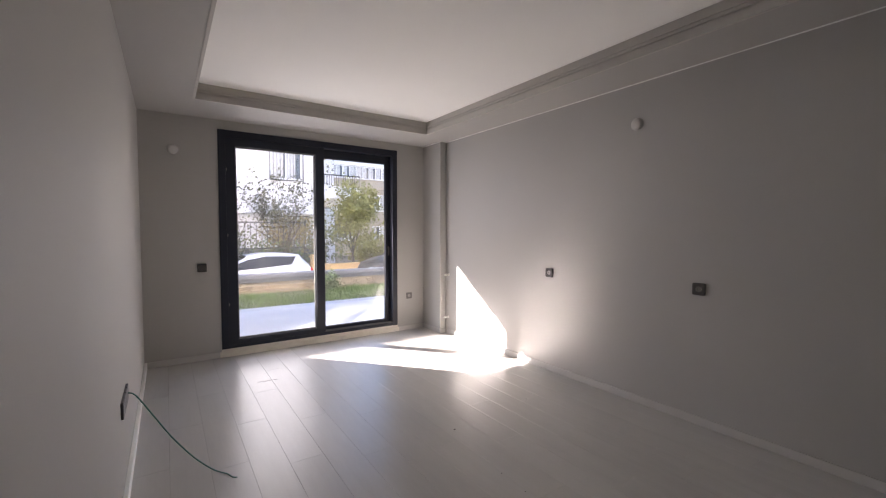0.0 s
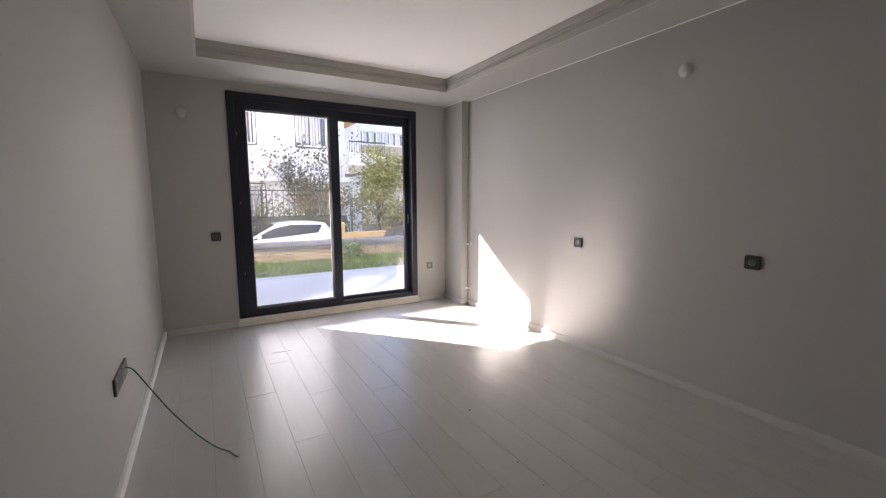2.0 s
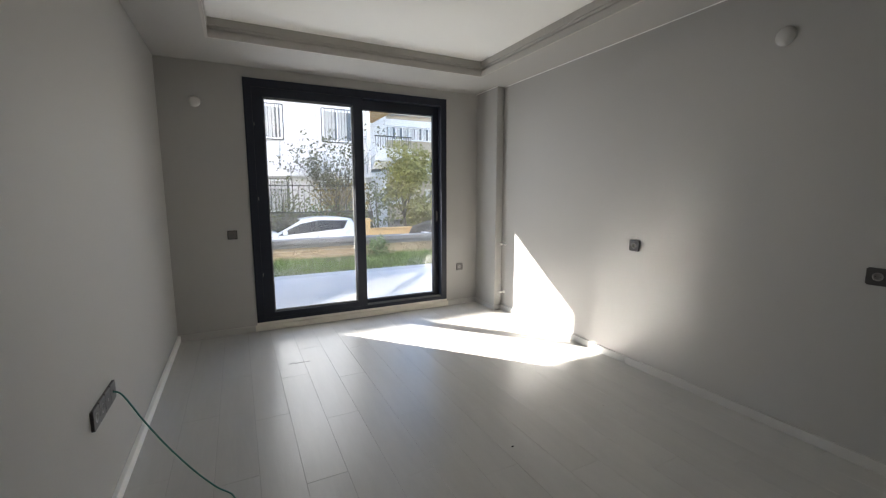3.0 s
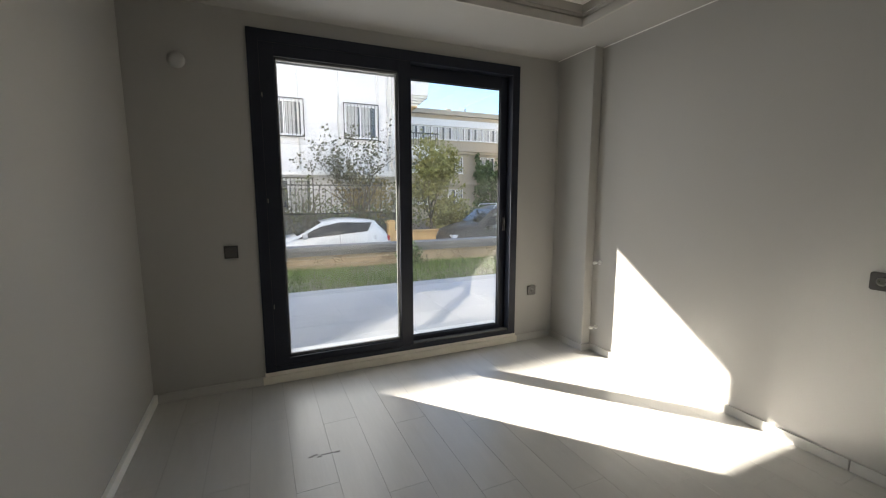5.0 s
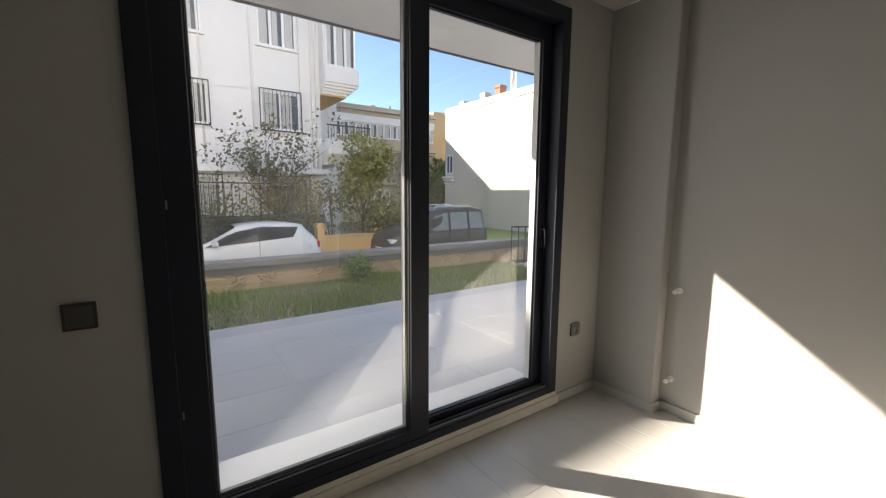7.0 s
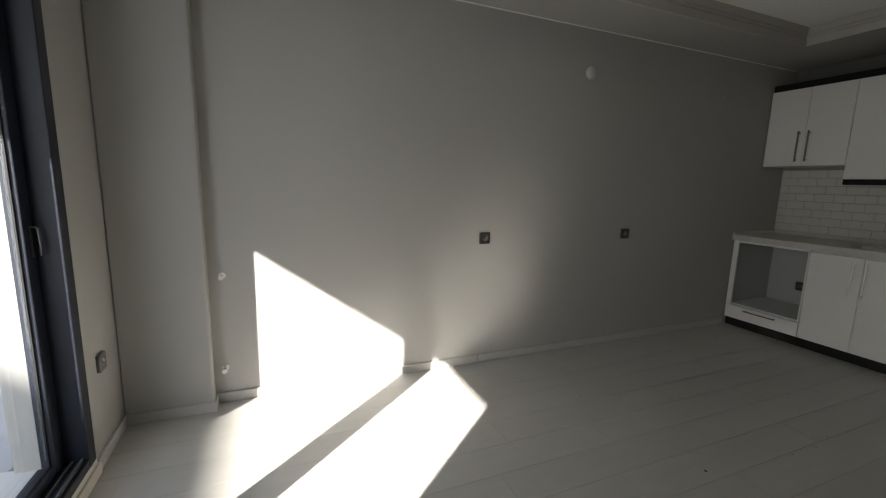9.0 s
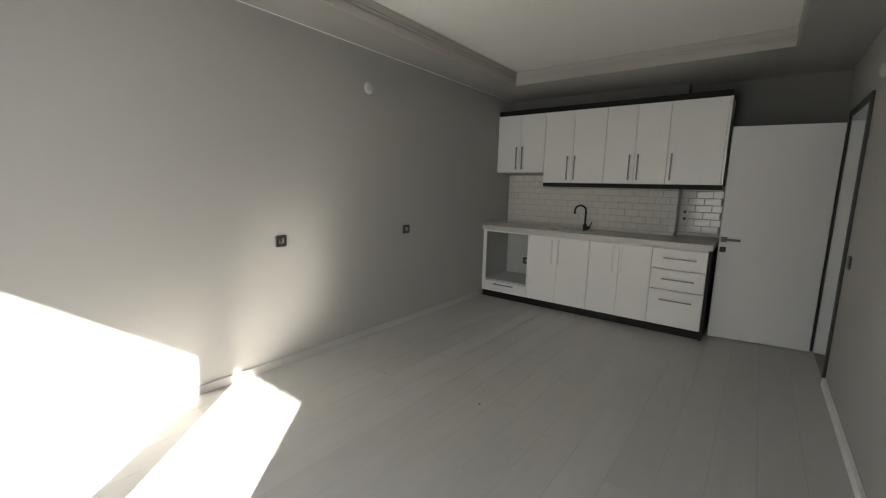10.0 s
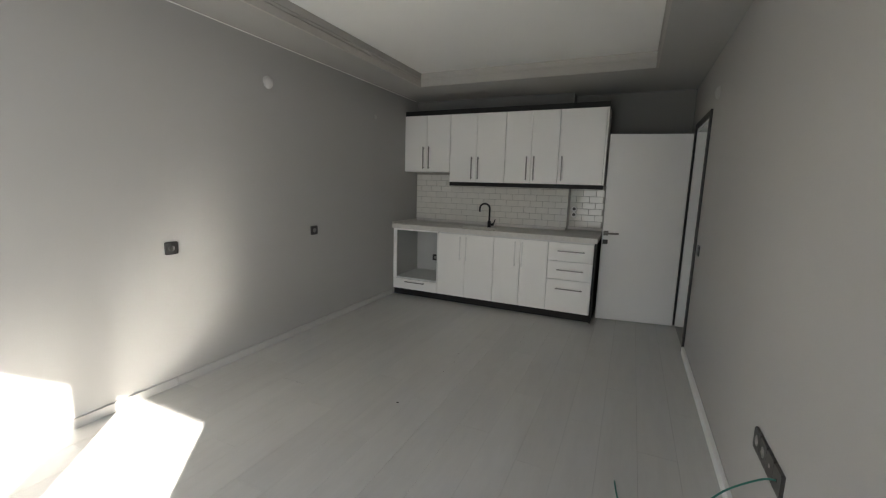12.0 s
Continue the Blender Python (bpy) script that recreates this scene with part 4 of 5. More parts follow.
HY = 14.0
wh = thing("apartment_house", "white rendered apartment house with barred windows and a corner bay", "house", at=(-8, HY, GZ))
bm = bmesh.new()
# rear depth and side wing are unseen, added to shade the cream house
bx(bm, -34, 2.72, HY, HY + 20, GZ, 10.42)
bx(bm, 2.721, 4.5, HY + 3, HY + 20, GZ, 10.42)
part("wall", bm, M_FACADE, wh)
# the raised strip is an unseen parapet that sets the level shadow edge
part("roof", bx(box(-34.3, 4.8, HY - 0.12, HY + 20.2, 10.40, 10.52, bev=0.02), 4.6, 4.8, HY + 3, HY + 20.2, 10.51, 11.55), M_SLAB, wh, "flat roof edge with an unseen parapet added for its shadow")
part("ledge", box(-34, 2.72, HY - 0.05, HY, 2.245, 2.315), M_SLAB, wh)
for x0 in (-0.62, -3.54, -6.46):
    part("ledge", box(x0, x0 + 1.0, HY - 0.02, HY, 4.955, 4.985), M_SLAB, wh)
part("plinth", box(-34, 2.74, HY - 0.06, HY, GZ, 0.66, bev=0.01), M_COPING, wh, "grey cement plinth")
part("canopy", bx(box(-34, 2.9, HY - 0.34, HY, 2.16, 2.26, bev=0.01), -34, 2.9, HY - 0.2, HY, 2.26, 2.34), M_SLAB, wh, "thin ledge over the ground floor")
for x in (-6.9, -3.98, -1.14, 0.38, 1.99, 2.40, 2.56):
    part("downpipe", tube(bmesh.new(), [(x, HY - 0.045, 2.4), (x, HY - 0.045, 10.4)], 0.035, 8), M_SLAB, wh)
for k in range(5):
    x0 = 0.62 - 2.92 * k
    house_window(wh, x0, x0 + 1.32, 3.68, 4.98, HY, 2, True)
    house_window(wh, x0, x0 + 1.27, 6.46, 7.80, HY, 3 if k == 0 else 2, False)
    house_window(wh, x0 - 0.15, x0 + 1.55, 0.75, 2.02, HY, 2, True)
    house_window(wh, x0, x0 + 1.27, 9.0, 10.1, HY, 2, False)
# corner bay with stepped underside, and balconies below and above
for z in (5.12, 2.55):
    bm = bmesh.new()
    for k in range(4):
        o = 0.10 * k
        bx(bm, 2.72, 3.70 + o, HY - 0.25 - o, HY + 2.6, z + 0.09 * k, z + 0.09 * k + 0.092)
    part("corbel", bm, M_SLAB, wh, "stepped white moulding")
part("bay_wall", box(2.72, 4.02, HY - 0.62, HY + 2.8, 5.481, 6.02, bev=0.01), M_FACADE, wh)
part("bay_wall", box(2.72, 3.98, HY - 0.55, HY + 2.8, 7.55, 10.4), M_FACADE, wh)
part("bay_back", box(2.72, 3.95, HY - 0.50, HY + 2.8, 6.021, 7.549), M_FACADE, wh)
house_window(wh, 2.78, 3.92, 6.05, 7.54, HY - 0.50, 3, False)
part("balcony_slab", box(2.72, 4.46, HY - 0.68, HY + 1.4, 2.90, 3.12, bev=0.01), M_SLAB, wh)
part("balcony_wall", box(2.72, 4.46, HY - 0.66, HY - 0.56, 3.12, 3.45), M_FACADE, wh)
part("soffit", box(2.73, 3.66, HY - 0.22, HY + 2.7, 5.06, 5.11), M_ORANGE, wh, "ochre balcony ceiling")
part("balcony_door", box(3.2, 3.6, HY + 2.94, HY + 2.99, 3.12, 5.0), M_ORANGE, wh, "ochre recess of the balcony")
bm = bmesh.new()
for k in range(16):
    x = 2.78 + k * 0.110
    bx(bm, x - 0.009, x + 0.009, HY - 0.63, HY - 0.61, 3.50, 3.96)
bx(bm, 2.74, 4.46, HY - 0.64, HY - 0.60, 3.94, 3.99)
part("balcony_rail", bm, M_IRON, wh, "black iron balcony rail")
# fence in front of the white house
fn = thing("street_fence", "dark iron fence on a low wall in front of the houses", "fence", at=(-4, 12.05, GZ))
part("base_wall", box(-14, 1.6, 12.0, 12.2, GZ, -0.35, bev=0.01), M_COPING, fn)
for k in range(78):
    x = -13.9 + 0.2 * k
    part("bar", box(x - 0.008, x + 0.008, 12.09, 12.106, -0.35, 1.95 if k % 8 == 0 else 1.80), M_IRON, fn)
for z in (-0.2, 0.75, 1.76):
    part("rail", box(-14, 1.6, 12.085, 12.12, z - 0.02, z + 0.02), M_IRON, fn)
# green verge in front of the cream house
bm = bmesh.new()
bx(bm, 9.6, 16.55, 12.9, 23.5, GZ - 0.05, GZ + 0.035, 0.02)
struct("verge", bm, M_GRASS, "green grass verge beside the cream house", "grass")
# ochre wall with its post
ow = thing("ochre_wall", "low ochre rendered wall with a capped post", "wall", at=(1.8, 11.7, GZ))
part("wall", box(1.9, 8.55, 11.62, 11.82, GZ, 0.02, bev=0.01), M_ORANGE, ow)
part("coping", box(1.9, 8.6, 11.57, 11.87, 0.02, 0.08, bev=0.01), M_ORANGE, ow)
part("post", box(1.66, 1.90, 11.55, 11.86, GZ, 0.36, bev=0.01), M_ORANGE, ow)
part("post_cap", bx(box(1.61, 1.95, 11.49, 11.92, 0.36, 0.42, bev=0.01), 1.66, 1.90, 11.55, 11.86, 0.42, 0.485, bev=0.02), M_ORANGE, ow)

for ob in (wh, fn, ow):
    ob.location += Vector((0.08, 0.0, -0.10))

OY = 31.0
oh = thing("ochre_house", "flat-roofed beige and ochre house with a glazed balcony band", "house", at=(13, OY, GZ))
part("wall", box(7.0, 19.2, OY, OY + 10, GZ, 8.35), M_BEIGE, oh)
part("end_wall", box(19.2, 22.5, OY, OY + 10, GZ, 9.15, bev=0.01), M_OCHREEND, oh, "ochre end wall")
for z, d in ((8.35, 0.5), (8.58, 0.35), (5.28, 0.45), (5.05, 0.3), (2.3, 0.3)):
    part("cornice", box(7.0, 19.3, OY - d, OY, z, z + 0.2, bev=0.02), M_BEIGE, oh)
part("fascia", box(8.8, 19.15, OY - 0.22, OY, 7.42, 8.0), M_FACADE, oh, "white fascia band")
for k in range(8):
    house_window(oh, 8.9 + k * 1.28, 8.9 + k * 1.28 + 1.24, 6.28, 7.40, OY - 0.02, 2, False)
for x in (9.5, 13.0, 16.3):
    house_window(oh, x, x + 1.5, 3.35, 4.85, OY, 2, False)
    house_window(oh, x, x + 1.5, 0.6, 1.9, OY, 2, False)
part("chimney", box(13.4, 13.8, OY + 1, OY + 1.4, 8.4, 9.2), M_BEIGE, oh)
part("vent_pipe", tube(bmesh.new(), [(15.2, OY + 1, 8.4), (15.2, OY + 1, 9.3)], 0.08, 8), M_COPING, oh)

# unseen block, placed only to throw the slanting shadow onto the cream wall
part("roof_storey", box(5.0, 9.9, OY + 2, OY + 9, 8.36, 11.45, bev=0.02), M_BEIGE, oh, "unseen block added to cast the slanting shadow on the cream house")
oh.location += Vector((0.10, 0.0, -0.18))

CX, CY, CB = 16.62, 14.2, 25.3
ch = thing("cream_house", "three-storey house with a weathered cream end wall and grey front", "house", at=(22, 18, GZ))
part("wall", box(CX, 44, CY, CB, GZ, 7.50), M_CREAM, ch, "weathered cream rendered end wall")
part("parapet", bx(box(CX - 0.06, 44, CY - 0.06, CB + 0.06, 7.50, 7.60, bev=0.01), CX, 44, CY, CB, 7.60, 7.95), M_FACADE, ch)
part("front_upper", box(CX + 0.02, 44, CY - 0.05, CY, 4.72, 7.49), M_FACADE, ch, "white upper front")
part("front_lower", box(CX + 0.02, 44, CY - 0.05, CY, GZ, 4.56), M_FACADEGREY, ch, "grey lower front")
part("string_course", box(CX - 0.02, 44, CY - 0.12, CY - 0.002, 4.56, 4.72), M_SLAB, ch)
part("string_course", box(CX - 0.02, 44, CY - 0.14, CY - 0.002, 7.20, 7.32), M_SLAB, ch)
house_window(ch, 17.66, 20.78, 5.70, 6.82, CY - 0.05, 4, False)
house_window(ch, 21.95, 22.6, 5.95, 7.05, CY - 0.05, 1, False)
house_window(ch, 17.57, 18.40, 3.10, 4.34, CY - 0.05, 1, False)
house_window(ch, 20.05, 20.86, 3.30, 4.30, CY - 0.05, 1, False)
house_window(ch, 22.7, 24.0, 2.9, 4.2, CY - 0.05, 2, False)
part("balcony", box(22.9, 26.6, CY - 1.2, CY - 0.05, 4.8, 5.7, bev=0.02), M_SLAB, ch, "projecting white balcony")
part("awning", prism(bmesh.new(), [(CY - 1.3, 6.62), (CY - 0.05, 6.82), (CY - 0.05, 6.88), (CY - 1.3, 6.70)], "x", 22.9, 26.6), M_WINFRAME, ch, "white awning")
w = part("side_window", box(CX - 0.012, CX - 0.004, 24.30, 25.0, 3.05, 4.30), M_DARKPANE, ch)
bm = bmesh.new()
for a, b, c, d in ((24.22, 24.30, 2.97, 4.38), (25.0, 25.08, 2.97, 4.38), (24.30, 25.0, 4.30, 4.38), (24.30, 25.0, 2.97, 3.05), (24.61, 24.69, 3.05, 4.30)):
    bx(bm, CX - 0.05, CX - 0.013, a, b, c, d)
part("frame", bm, M_WINFRAME, w)
for k in range(3):
    part("corbel", box(CX - 0.34 + 0.1 * k, CX, 24.15, CB, 2.62 - 0.22 * k, 2.76 - 0.22 * k), M_SLAB, ch)
part("flue", tube(bmesh.new(), [(17.0, 18.3, 7.8), (17.0, 18.3, 9.30), (17.0, 18.3, 9.34), (17.0, 18.3, 9.46)], [0.19, 0.19, 0.24, 0.24], 12), M_WINFRAME, ch, "tall white flue pipe")
for x, y, h in ((16.8, 20.85, 8.42), (16.8, 19.35, 8.64), (16.9, 23.4, 8.3)):
    part("chimney", bx(box(x, x + 0.55, y, y + 0.5, 7.7, h, bev=0.01), x - 0.05, x + 0.6, y - 0.05, y + 0.55, h - 0.2, h - 0.1), M_BEIGE if h < 8.5 else M_BRICKRED, ch)
# lean-to porch with a dish and balustrade
pc = thing("lean_to_porch", "white lean-to porch roof on thin posts", "porch", at=(16.2, 12.9, GZ))
part("roof", prism(bmesh.new(), [(CY - 1.3, 1.82), (CY - 0.06, 2.10), (CY - 0.06, 2.17), (CY - 1.3, 1.90)], "x", 14.9, 17.35), M_WINFRAME, pc)
for x, lean in ((15.0, 0.0), (16.3, 0.0), (17.2, -0.25)):
    part("post", tube(bmesh.new(), [(x + lean, CY - 1.2, GZ), (x, CY - 1.2, 1.84)], 0.045, 8), M_WINFRAME, pc)
dish = thing("satellite_dish", "white satellite dish above the porch", "satellite dish", at=(17.7, 14.14, 2.6))
dm = Matrix.Translation((17.68, 13.8, 2.68)) @ Vector((-0.75, -0.6, 0.35)).to_track_quat("Z", "Y").to_matrix().to_4x4()
part("reflector", lathe(bmesh.new(), [(0.04, 0.0), (0.2, 0.025), (0.36, 0.10), (0.37, 0.12), (0.2, 0.045), (0.03, 0.02)], dm, 24), M_WINFRAME, dish)
part("mast", tube(bmesh.new(), [(17.73, 14.14, 2.63), (17.73, 13.85, 2.63)], 0.03, 8), M_COPING, dish)
part("feed_arm", tube(bmesh.new(), [dm @ Vector((0, -0.34, 0.10)), dm @ Vector((0, -0.08, 0.4))], 0.015, 6), M_COPING, dish)
bal = thing("balustrade", "white turned balustrade in front of the porch", "balustrade", at=(16, 12, GZ))
part("rail", box(13.8, 18.4, 11.93, 12.07, 0.17, 0.25, bev=0.01), M_WINFRAME, bal)
part("plinth", box(13.8, 18.4, 11.9, 12.1, GZ, -0.32, bev=0.01), M_WINFRAME, bal)
for k in range(22):
    part("baluster", lathe(bmesh.new(), [(0.035, 0.0), (0.06, 0.12), (0.03, 0.26), (0.045, 0.42), (0.035, 0.5)], pose(13.95 + 0.21 * k, 12.0, -0.33), 8), M_WINFRAME, bal)
lp = thing("street_lamp", "tall slim grey street lamp with a bent arm", "street lamp", at=(18.5, 11.6, GZ))
part("pole", tube(bmesh.new(), [(18.5, 11.6, GZ), (18.5, 11.6, 2.5), (18.5, 11.6, 6.4)], [0.07, 0.06, 0.05], 10), M_SLAB, lp)
part("arm", tube(bmesh.new(), [(18.5, 11.6, 6.38), (18.8, 11.5, 6.52), (20.1, 11.3, 6.65)], 0.035, 8), M_SLAB, lp)
part("lantern", box(19.9, 20.5, 11.2, 11.4, 6.60, 6.68, bev=0.02), M_COPING, lp)


# ---- parked cars ----
def car(name, label, paint, length, stations, half, wheels, at, turn, glass_z, glass=None, roof_rails=False, glass_top=0.84):
    """A car body lofted through (x, bottom, waist, top, half width at waist, half width at top); side glass lies on the upper flank."""
    ob = thing(name, label, "car", "parked cars", at=at, turn=turn)
    bm = bmesh.new()
    rings = []
    for x, zb, zw, zt, hw, ht in stations:
        row = [(-hw * 0.92, zb), (-hw, zb + 0.12), (-hw * 1.0, (zb + zw) / 2), (-hw * 0.97, zw), (-ht, zt - 0.05), (-ht * 0.86, zt)]
        row += [(-y, z) for y, z in row[::-1]]
        rings.append([bm.verts.new((x, y, z)) for y, z in row])
    n = len(rings[0])
    for a, b in zip(rings, rings[1:]):
        for k in range(n):
            bm.faces.new((a[k], a[(k + 1) % n], b[(k + 1) % n], b[k])).smooth = True
    bm.faces.new(rings[0])
    bm.faces.new(rings[-1][::-1])
    body = part("body", bm, paint, ob, local=True)
    # glass: windscreen, side windows, rear window
    st = stations

    def top(x):
        for p, q in zip(st, st[1:]):
            if p[0] <= x <= q[0]:
                f = (x - p[0]) / max(q[0] - p[0], 1e-6)
                return [p[i] + (q[i] - p[i]) * f for i in range(6)]
        return list(st[-1])

    def flank(x, u, s):
        _, zb, zw, zt, hw, ht = top(x)
        z = zw + (zt - 0.05 - zw) * u
        y = hw * 0.97 + (ht - hw * 0.97) * u
        return (x, s * (y + 0.006), z)
    for s in (-1, 1):
        for a, b, c, d in glass_z:
            bm = bmesh.new()
            cols = []
            for k in range(11):
                f = k / 10
                lo, hi = a + (b - a) * f, c + (d - c) * f
                p, q = flank(lo, 0.04, s), flank(hi, glass_top, s)
                m = flank((lo + hi) / 2, 0.5, s)
                cols.append([bm.verts.new((w[0], w[1] + s * 0.012 - s * o, w[2])) for w in (p, m, q) for o in (0.0, 0.03)])
            for u, v in zip(cols, cols[1:]):
                for i, j in ((0, 2), (2, 4), (4, 5), (5, 3), (3, 1), (1, 0)):
                    bm.faces.new((u[i], u[j], v[j], v[i]))
            bm.faces.new([cols[0][i] for i in (0, 2, 4, 5, 3, 1)])
            bm.faces.new([cols[-1][i] for i in (1, 3, 5, 4, 2, 0)])
            part("side_window", bm, glass or M_CARGLASS, ob, local=True)
            bm = bmesh.new()
            ring = []
            for x, u in ((a - 0.04, 0.0), (b + 0.035, 0.0), (d + 0.035, glass_top + 0.05), (c - 0.02, glass_top + 0.05)):
                w = flank(x, u, s)
                ring.append([bm.verts.new((w[0], w[1] + s * (0.008 - o), w[2])) for o in (0.0, 0.03)])
            bm.faces.new([q[0] for q in ring])
            bm.faces.new([q[1] for q in ring[::-1]])
            for p, q in zip(ring, ring[1:] + ring[:1]):
                bm.faces.new((p[0], p[1], q[1], q[0]))
            part("window_trim", bm, M_GAP, ob, "black rubber window surround", local=True)
        for a, b in zip(glass_z, glass_z[1:] + [None]):
            x = a[1] + 0.035
            w = top(x)
            if b:
                part("door_seam", box(x - 0.006, x + 0.006, s * (w[4] - 0.02), s * (w[4] + 0.003), w[1] + 0.14, w[2] - 0.02), M_GAP, body, "dark gap between the doors", local=True)
        part("door_handle", box(glass_z[0][1] - 0.22, glass_z[0][1] - 0.05, s * half * 0.985, s * (half * 0.985 + 0.025), top(glass_z[0][1])[2] - 0.13, top(glass_z[0][1])[2] - 0.10, bev=0.008), paint, body, local=True)
        m = part("mirror", box(glass_z[0][0] + 0.10, glass_z[0][0] + 0.26, s * (half * 0.97), s * (half * 0.97 + 0.2), top(glass_z[0][0] + 0.2)[2] + 0.0, top(glass_z[0][0] + 0.2)[2] + 0.14, bev=0.04), paint, ob, local=True)
    for p, q in ((wheels[2], wheels[3]), (wheels[4], wheels[5])):
        bm = bmesh.new()
        a, b = top(p), top(q)
        za, zb_ = a[3] + 0.008, b[3] + 0.008
        pts = [(p, -a[5] * 0.88, za), (p, a[5] * 0.88, za), (q, b[5] * 0.88, zb_), (q, -b[5] * 0.88, zb_)]
        vs = [bm.verts.new(w) for w in pts] + [bm.verts.new((w[0], w[1], w[2] - 0.02)) for w in pts]
        bm.faces.new(vs[:4])
        bm.faces.new(vs[4:][::-1])
        for k in range(4):
            bm.faces.new((vs[k], vs[(k + 1) % 4], vs[4 + (k + 1) % 4], vs[4 + k]))
        part("windscreen" if p == wheels[2] else "rear_window", bm, M_CARGLASS, ob, local=True)
    for x in wheels[:2]:
        for s in (-1, 1):
            y = s * (half - 0.10)
            wm = Matrix.Translation((x, y, 0.30)) @ Matrix.Rotation(math.pi / 2, 4, "X")
            wl = part("wheel", lathe(bmesh.new(), [(0.19, -0.10), (0.28, -0.10), (0.30, -0.07), (0.30, 0.07), (0.28, 0.10), (0.19, 0.10)], wm, 24), M_TYRE, ob, local=True)
            part("rim", lathe(bmesh.new(), [(0.20, -0.108), (0.17, -0.09), (0.05, -0.112), (0.05, 0.112), (0.17, 0.09), (0.20, 0.108)], wm, 14), M_RIM, wl, local=True)
    for s in (-1, 1):
        e = st[-1]
        part("tail_lamp", box(length - 0.30, length - 0.02, s * half * 0.66, s * (half * 0.90), e[2] - 0.10, e[2] + 0.10, bev=0.03), M_LAMPRED, ob, local=True)
        part("headlamp", box(0.05, 0.36, s * half * 0.55, s * half * 0.93, st[1][2] - 0.15, st[1][2] - 0.01, bev=0.03), M_LAMPCLR, ob, local=True)
    part("number_plate", box(-0.012, 0.005, -0.26, 0.26, 0.42, 0.53, bev=0.003), M_WHITEPL, ob, local=True)
    part("bumper", box(-0.02, 0.12, -half * 0.9, half * 0.9, 0.22, 0.52, bev=0.05), paint, ob, local=True)
    if roof_rails:
        for s in (-1, 1):
            bm = tube(bmesh.new(), [(1.85, s * 0.62, 1.78), (1.95, s * 0.62, 1.91), (3.4, s * 0.62, 1.94), (3.55, s * 0.62, 1.87)], 0.022, 8)
            part("roof_rail", bm, M_STEEL, ob, "bright metal roof rail", local=True)
    return ob


hatch = [(0.0, 0.28, 0.62, 0.66, 0.62, 0.50), (0.12, 0.22, 0.70, 0.74, 0.78, 0.62), (0.7, 0.18, 0.86, 0.93, 0.84, 0.70), (1.10, 0.18, 0.96, 1.04, 0.85, 0.70), (1.45, 0.18, 0.98, 1.225, 0.85, 0.65), (1.80, 0.18, 1.00, 1.43, 0.85, 0.62),
         (2.35, 0.18, 1.04, 1.52, 0.85, 0.60), (2.9, 0.18, 1.08, 1.52, 0.85, 0.59), (3.35, 0.18, 1.13, 1.48, 0.84, 0.58), (3.58, 0.20, 1.16, 1.44, 0.83, 0.57), (3.62, 0.20, 1.14, 1.37, 0.83, 0.58), (3.88, 0.24, 1.02, 1.12, 0.80, 0.62), (4.04, 0.30, 0.86, 0.91, 0.74, 0.58)]
car("white_hatchback", "white five-door hatchback parked at the kerb", M_CARW, 4.04, hatch, 0.85, (0.78, 3.24, 1.04, 1.80, 3.64, 3.86), (-2.62, 11.05, GZ + 0.02), 0.0,
    [(1.08, 2.30, 1.64, 2.30), (2.37, 3.20, 2.37, 3.40)])
van = [(0.0, 0.28, 0.70, 0.76, 0.66, 0.55), (0.15, 0.22, 0.86, 0.98, 0.82, 0.70), (0.75, 0.2, 1.00, 1.16, 0.86, 0.74), (1.15, 0.2, 1.00, 1.24, 0.87, 0.75), (1.75, 0.2, 1.02, 1.72, 0.87, 0.70),
       (2.3, 0.2, 1.04, 1.86, 0.87, 0.70), (3.5, 0.2, 1.06, 1.88, 0.87, 0.70), (4.0, 0.22, 1.06, 1.82, 0.86, 0.68), (4.16, 0.3, 1.00, 1.10, 0.83, 0.66)]
car("grey_van", "dark grey high-roofed family van with roof rails", M_CARG, 4.16, van, 0.87, (0.85, 3.45, 1.18, 1.74, 4.02, 4.14), (3.66, 11.0, GZ + 0.03), 0.0,
    [(1.32, 2.35, 1.82, 2.35), (2.45, 3.22, 2.45, 3.22), (3.32, 3.98, 3.32, 3.92)], glass=M_VANGLASS, roof_rails=True)
car("silver_hatchback", "pale silver-blue hatchback parked beyond the railing", M_CARS, 4.04, hatch, 0.85, (0.78, 3.24, 1.16, 1.78, 3.64, 3.86), (10.53, 9.52, GZ + 0.16), 7.0,
    [(1.35, 2.28, 1.85, 2.28), (2.36, 3.40, 2.36, 3.10)])

# ---- trees and hedges ----
tree("street_tree", "sparse half-bare tree with small dark olive leaves", (0.95, 12.6, GZ), 5.4, 0.95, M_LEAFO, 0.055, 3, 11, levels=4, limbs=8, bare=0.35, start=0.36)
tree("street_tree", "yellow-green leafy tree beside the balcony", (3.9, 12.7, GZ), 5.0, 0.8, M_LEAFY, 0.062, 7, 23, levels=4, limbs=6, start=0.32, cloud=(1500, (4.0, 12.7, 1.9), (1.5, 0.8, 1.8)))
tree("street_tree", "young yellow-green tree by the far house", (18.1, 12.75, GZ), 4.5, 1.1, M_LEAFY, 0.06, 8, 31, levels=4, limbs=6, start=0.22, cloud=(3400, (18.1, 12.7, 2.0), (1.35, 1.3, 1.5)))
shrub("hedge_shrub", "brownish autumn shrub behind the fence", (1.1, 12.7, 1.25), (1.3, 0.5, 1.1), M_LEAFB, 0.055, 1300, 41)
shrub("hedge_shrub", "grey-green shrub behind the fence", (-1.2, 12.7, 0.8), (1.6, 0.5, 1.35), M_LEAFG, 0.055, 900, 42)
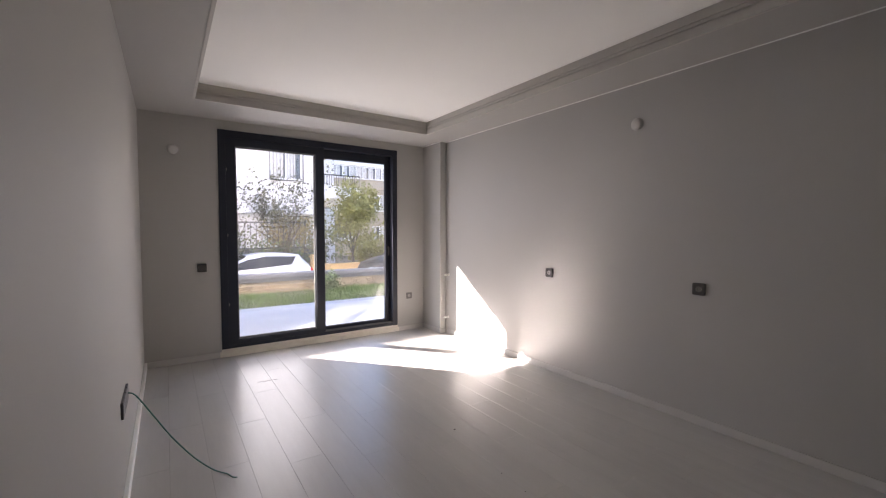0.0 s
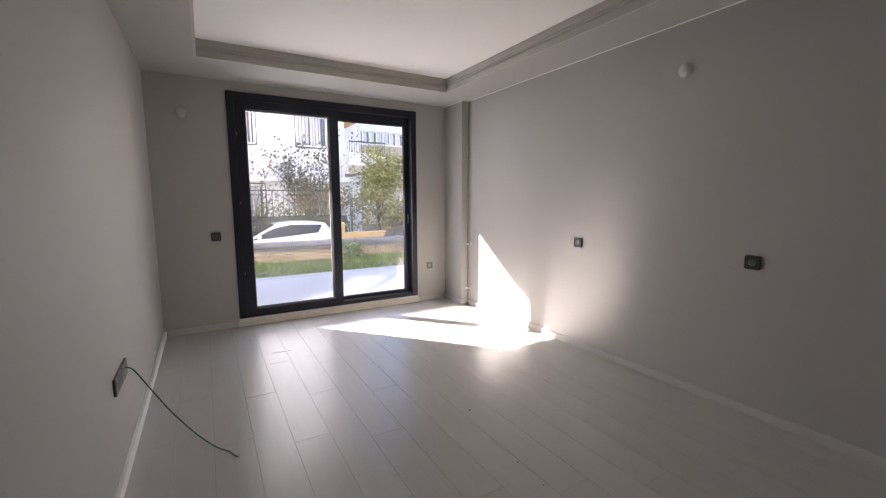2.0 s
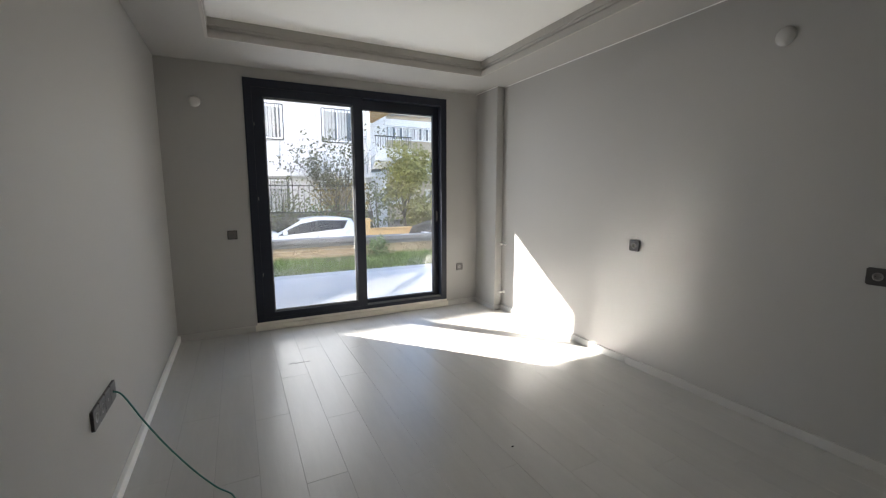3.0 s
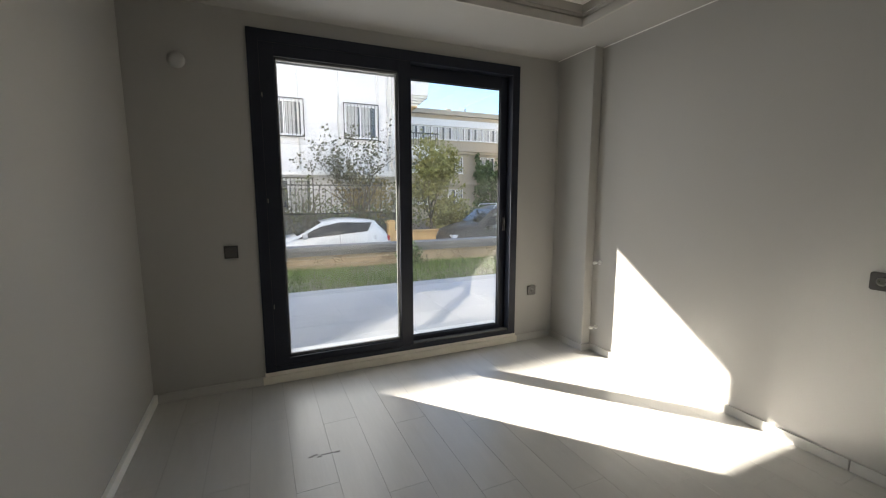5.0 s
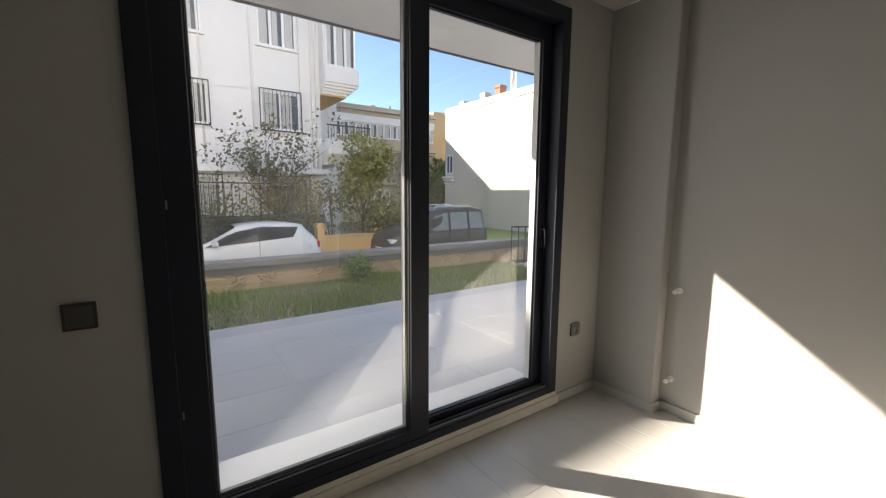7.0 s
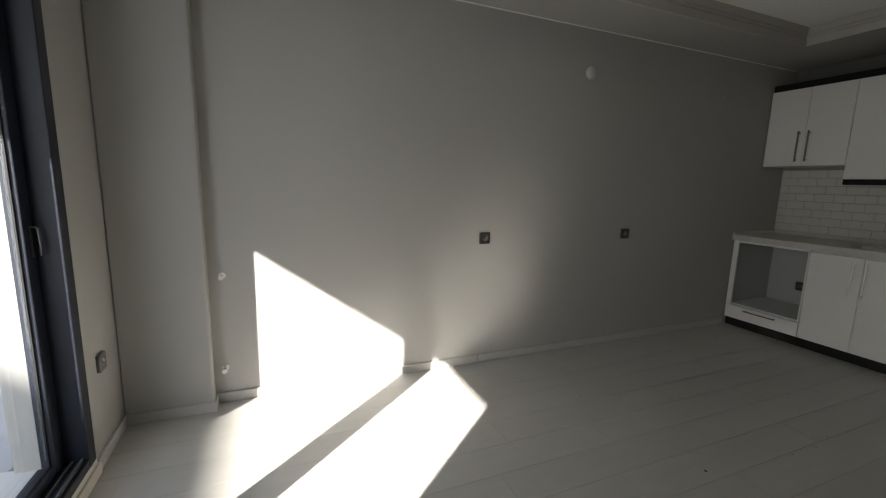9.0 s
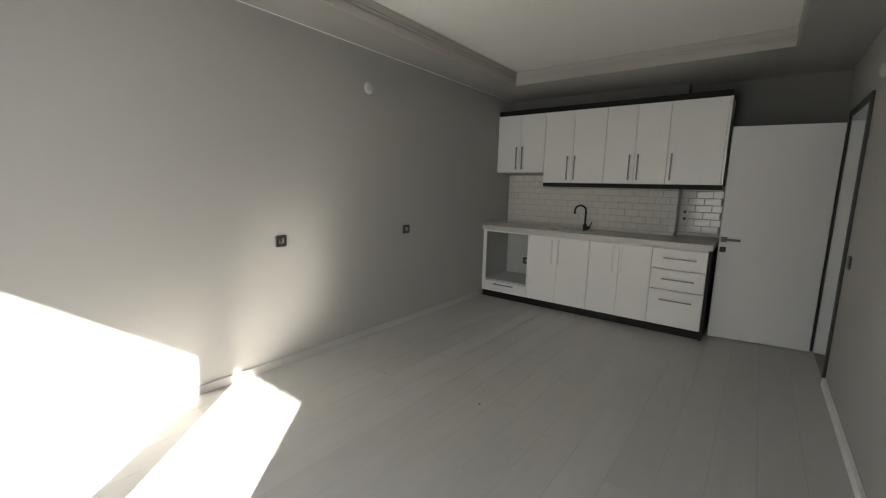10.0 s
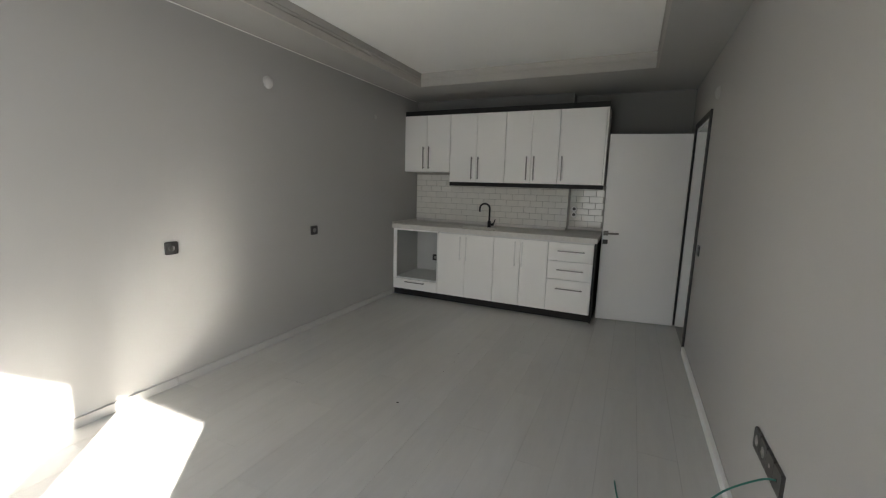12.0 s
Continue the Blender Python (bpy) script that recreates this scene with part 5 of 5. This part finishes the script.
shrub("hedge_shrub", "dark green shrub at the foot of the fence", (0.6, 12.45, 0.35), (1.9, 0.3, 0.7), M_LEAFD, 0.05, 700, 49)
shrub("hedge_shrub", "sparse green shrub behind the fence", (2.7, 12.8, 0.8), (1.2, 0.5, 1.4), M_LEAFG, 0.055, 1100, 43)
shrub("hedge_shrub", "grey-green shrub behind the fence", (-5.0, 12.7, 0.4), (2.2, 0.5, 1.3), M_LEAFG, 0.06, 1400, 44)
shrub("hedge_shrub", "dense dark green bush behind the ochre wall", (7.9, 14.8, -0.15), (2.3, 1.0, 0.9), M_LEAFD, 0.085, 2400, 45)
shrub("hedge_shrub", "yellow-green bush behind the ochre wall", (5.2, 13.6, 0.3), (1.3, 0.8, 1.1), M_LEAFY, 0.08, 1500, 46)
shrub("climbing_ivy", "dark ivy covering the lower front of the ochre house", (19.1, OY - 0.42, 1.9), (3.7, 0.30, 3.3), M_LEAFD, 0.16, 6000, 47, gaps=0.35, spread=True)
shrub("porch_creeper", "dry brown creeper under the porch", (16.4, 13.1, 0.7), (1.1, 0.5, 1.1), M_LEAFB, 0.07, 900, 48)

# splashback tiles, one by one
tiles = {}


def lay_tiles(x_start, x_end, y, rows, shift):
    for r in range(rows):
        z = 0.958 + r * 0.0757
        x = x_start
        w = 0.075 if (r + shift) % 2 else 0.150
        while x > x_end + 0.02:
            w = min(w, x - x_end)
            key = round(w, 3)
            if key not in tiles:
                tiles[key] = tile_mesh(w - 0.003)
            piece("tile", tiles[key], spl, (x - w / 2, y + 0.004, z))
            x -= w
            w = 0.153


lay_tiles(-0.004, -2.058, YB, 8, 0)
lay_tiles(-2.060, -2.458, YN, 8, 1)

# laminate planks, one by one
PW, PL = 0.196, 1.245
meshes = {}
x = PLANK_X
while x < 0.0:
    a, b = max(x, XL), min(x + PW, 0.0)
    if b - a > 0.02:
        row = round((x - PLANK_X) / PW)
        y = -((0.16 + 0.0825 * (row - 6) + (0.6225 if row % 2 else 0.0)) % PL)
        cuts = [0.0] + [y - PL * k for k in range(6) if y - PL * k > -5.9] + [-5.9]
        for y1, y0 in zip(cuts, cuts[1:]):
            if y1 - y0 < 0.03:
                continue
            key = (round(b - a, 3), round(y1 - y0, 3))
            if key not in meshes:
                w, l = (b - a) / 2 - 0.0007, (y1 - y0) / 2 - 0.0005
                meshes[key] = mesh_of("plank", box(-w, w, -l, l, -0.008, 0.0, bev=0.0007), M_PLANK)
            piece("plank", meshes[key], floor, ((a + b) / 2, (y0 + y1) / 2, 0.0))
    x += PW
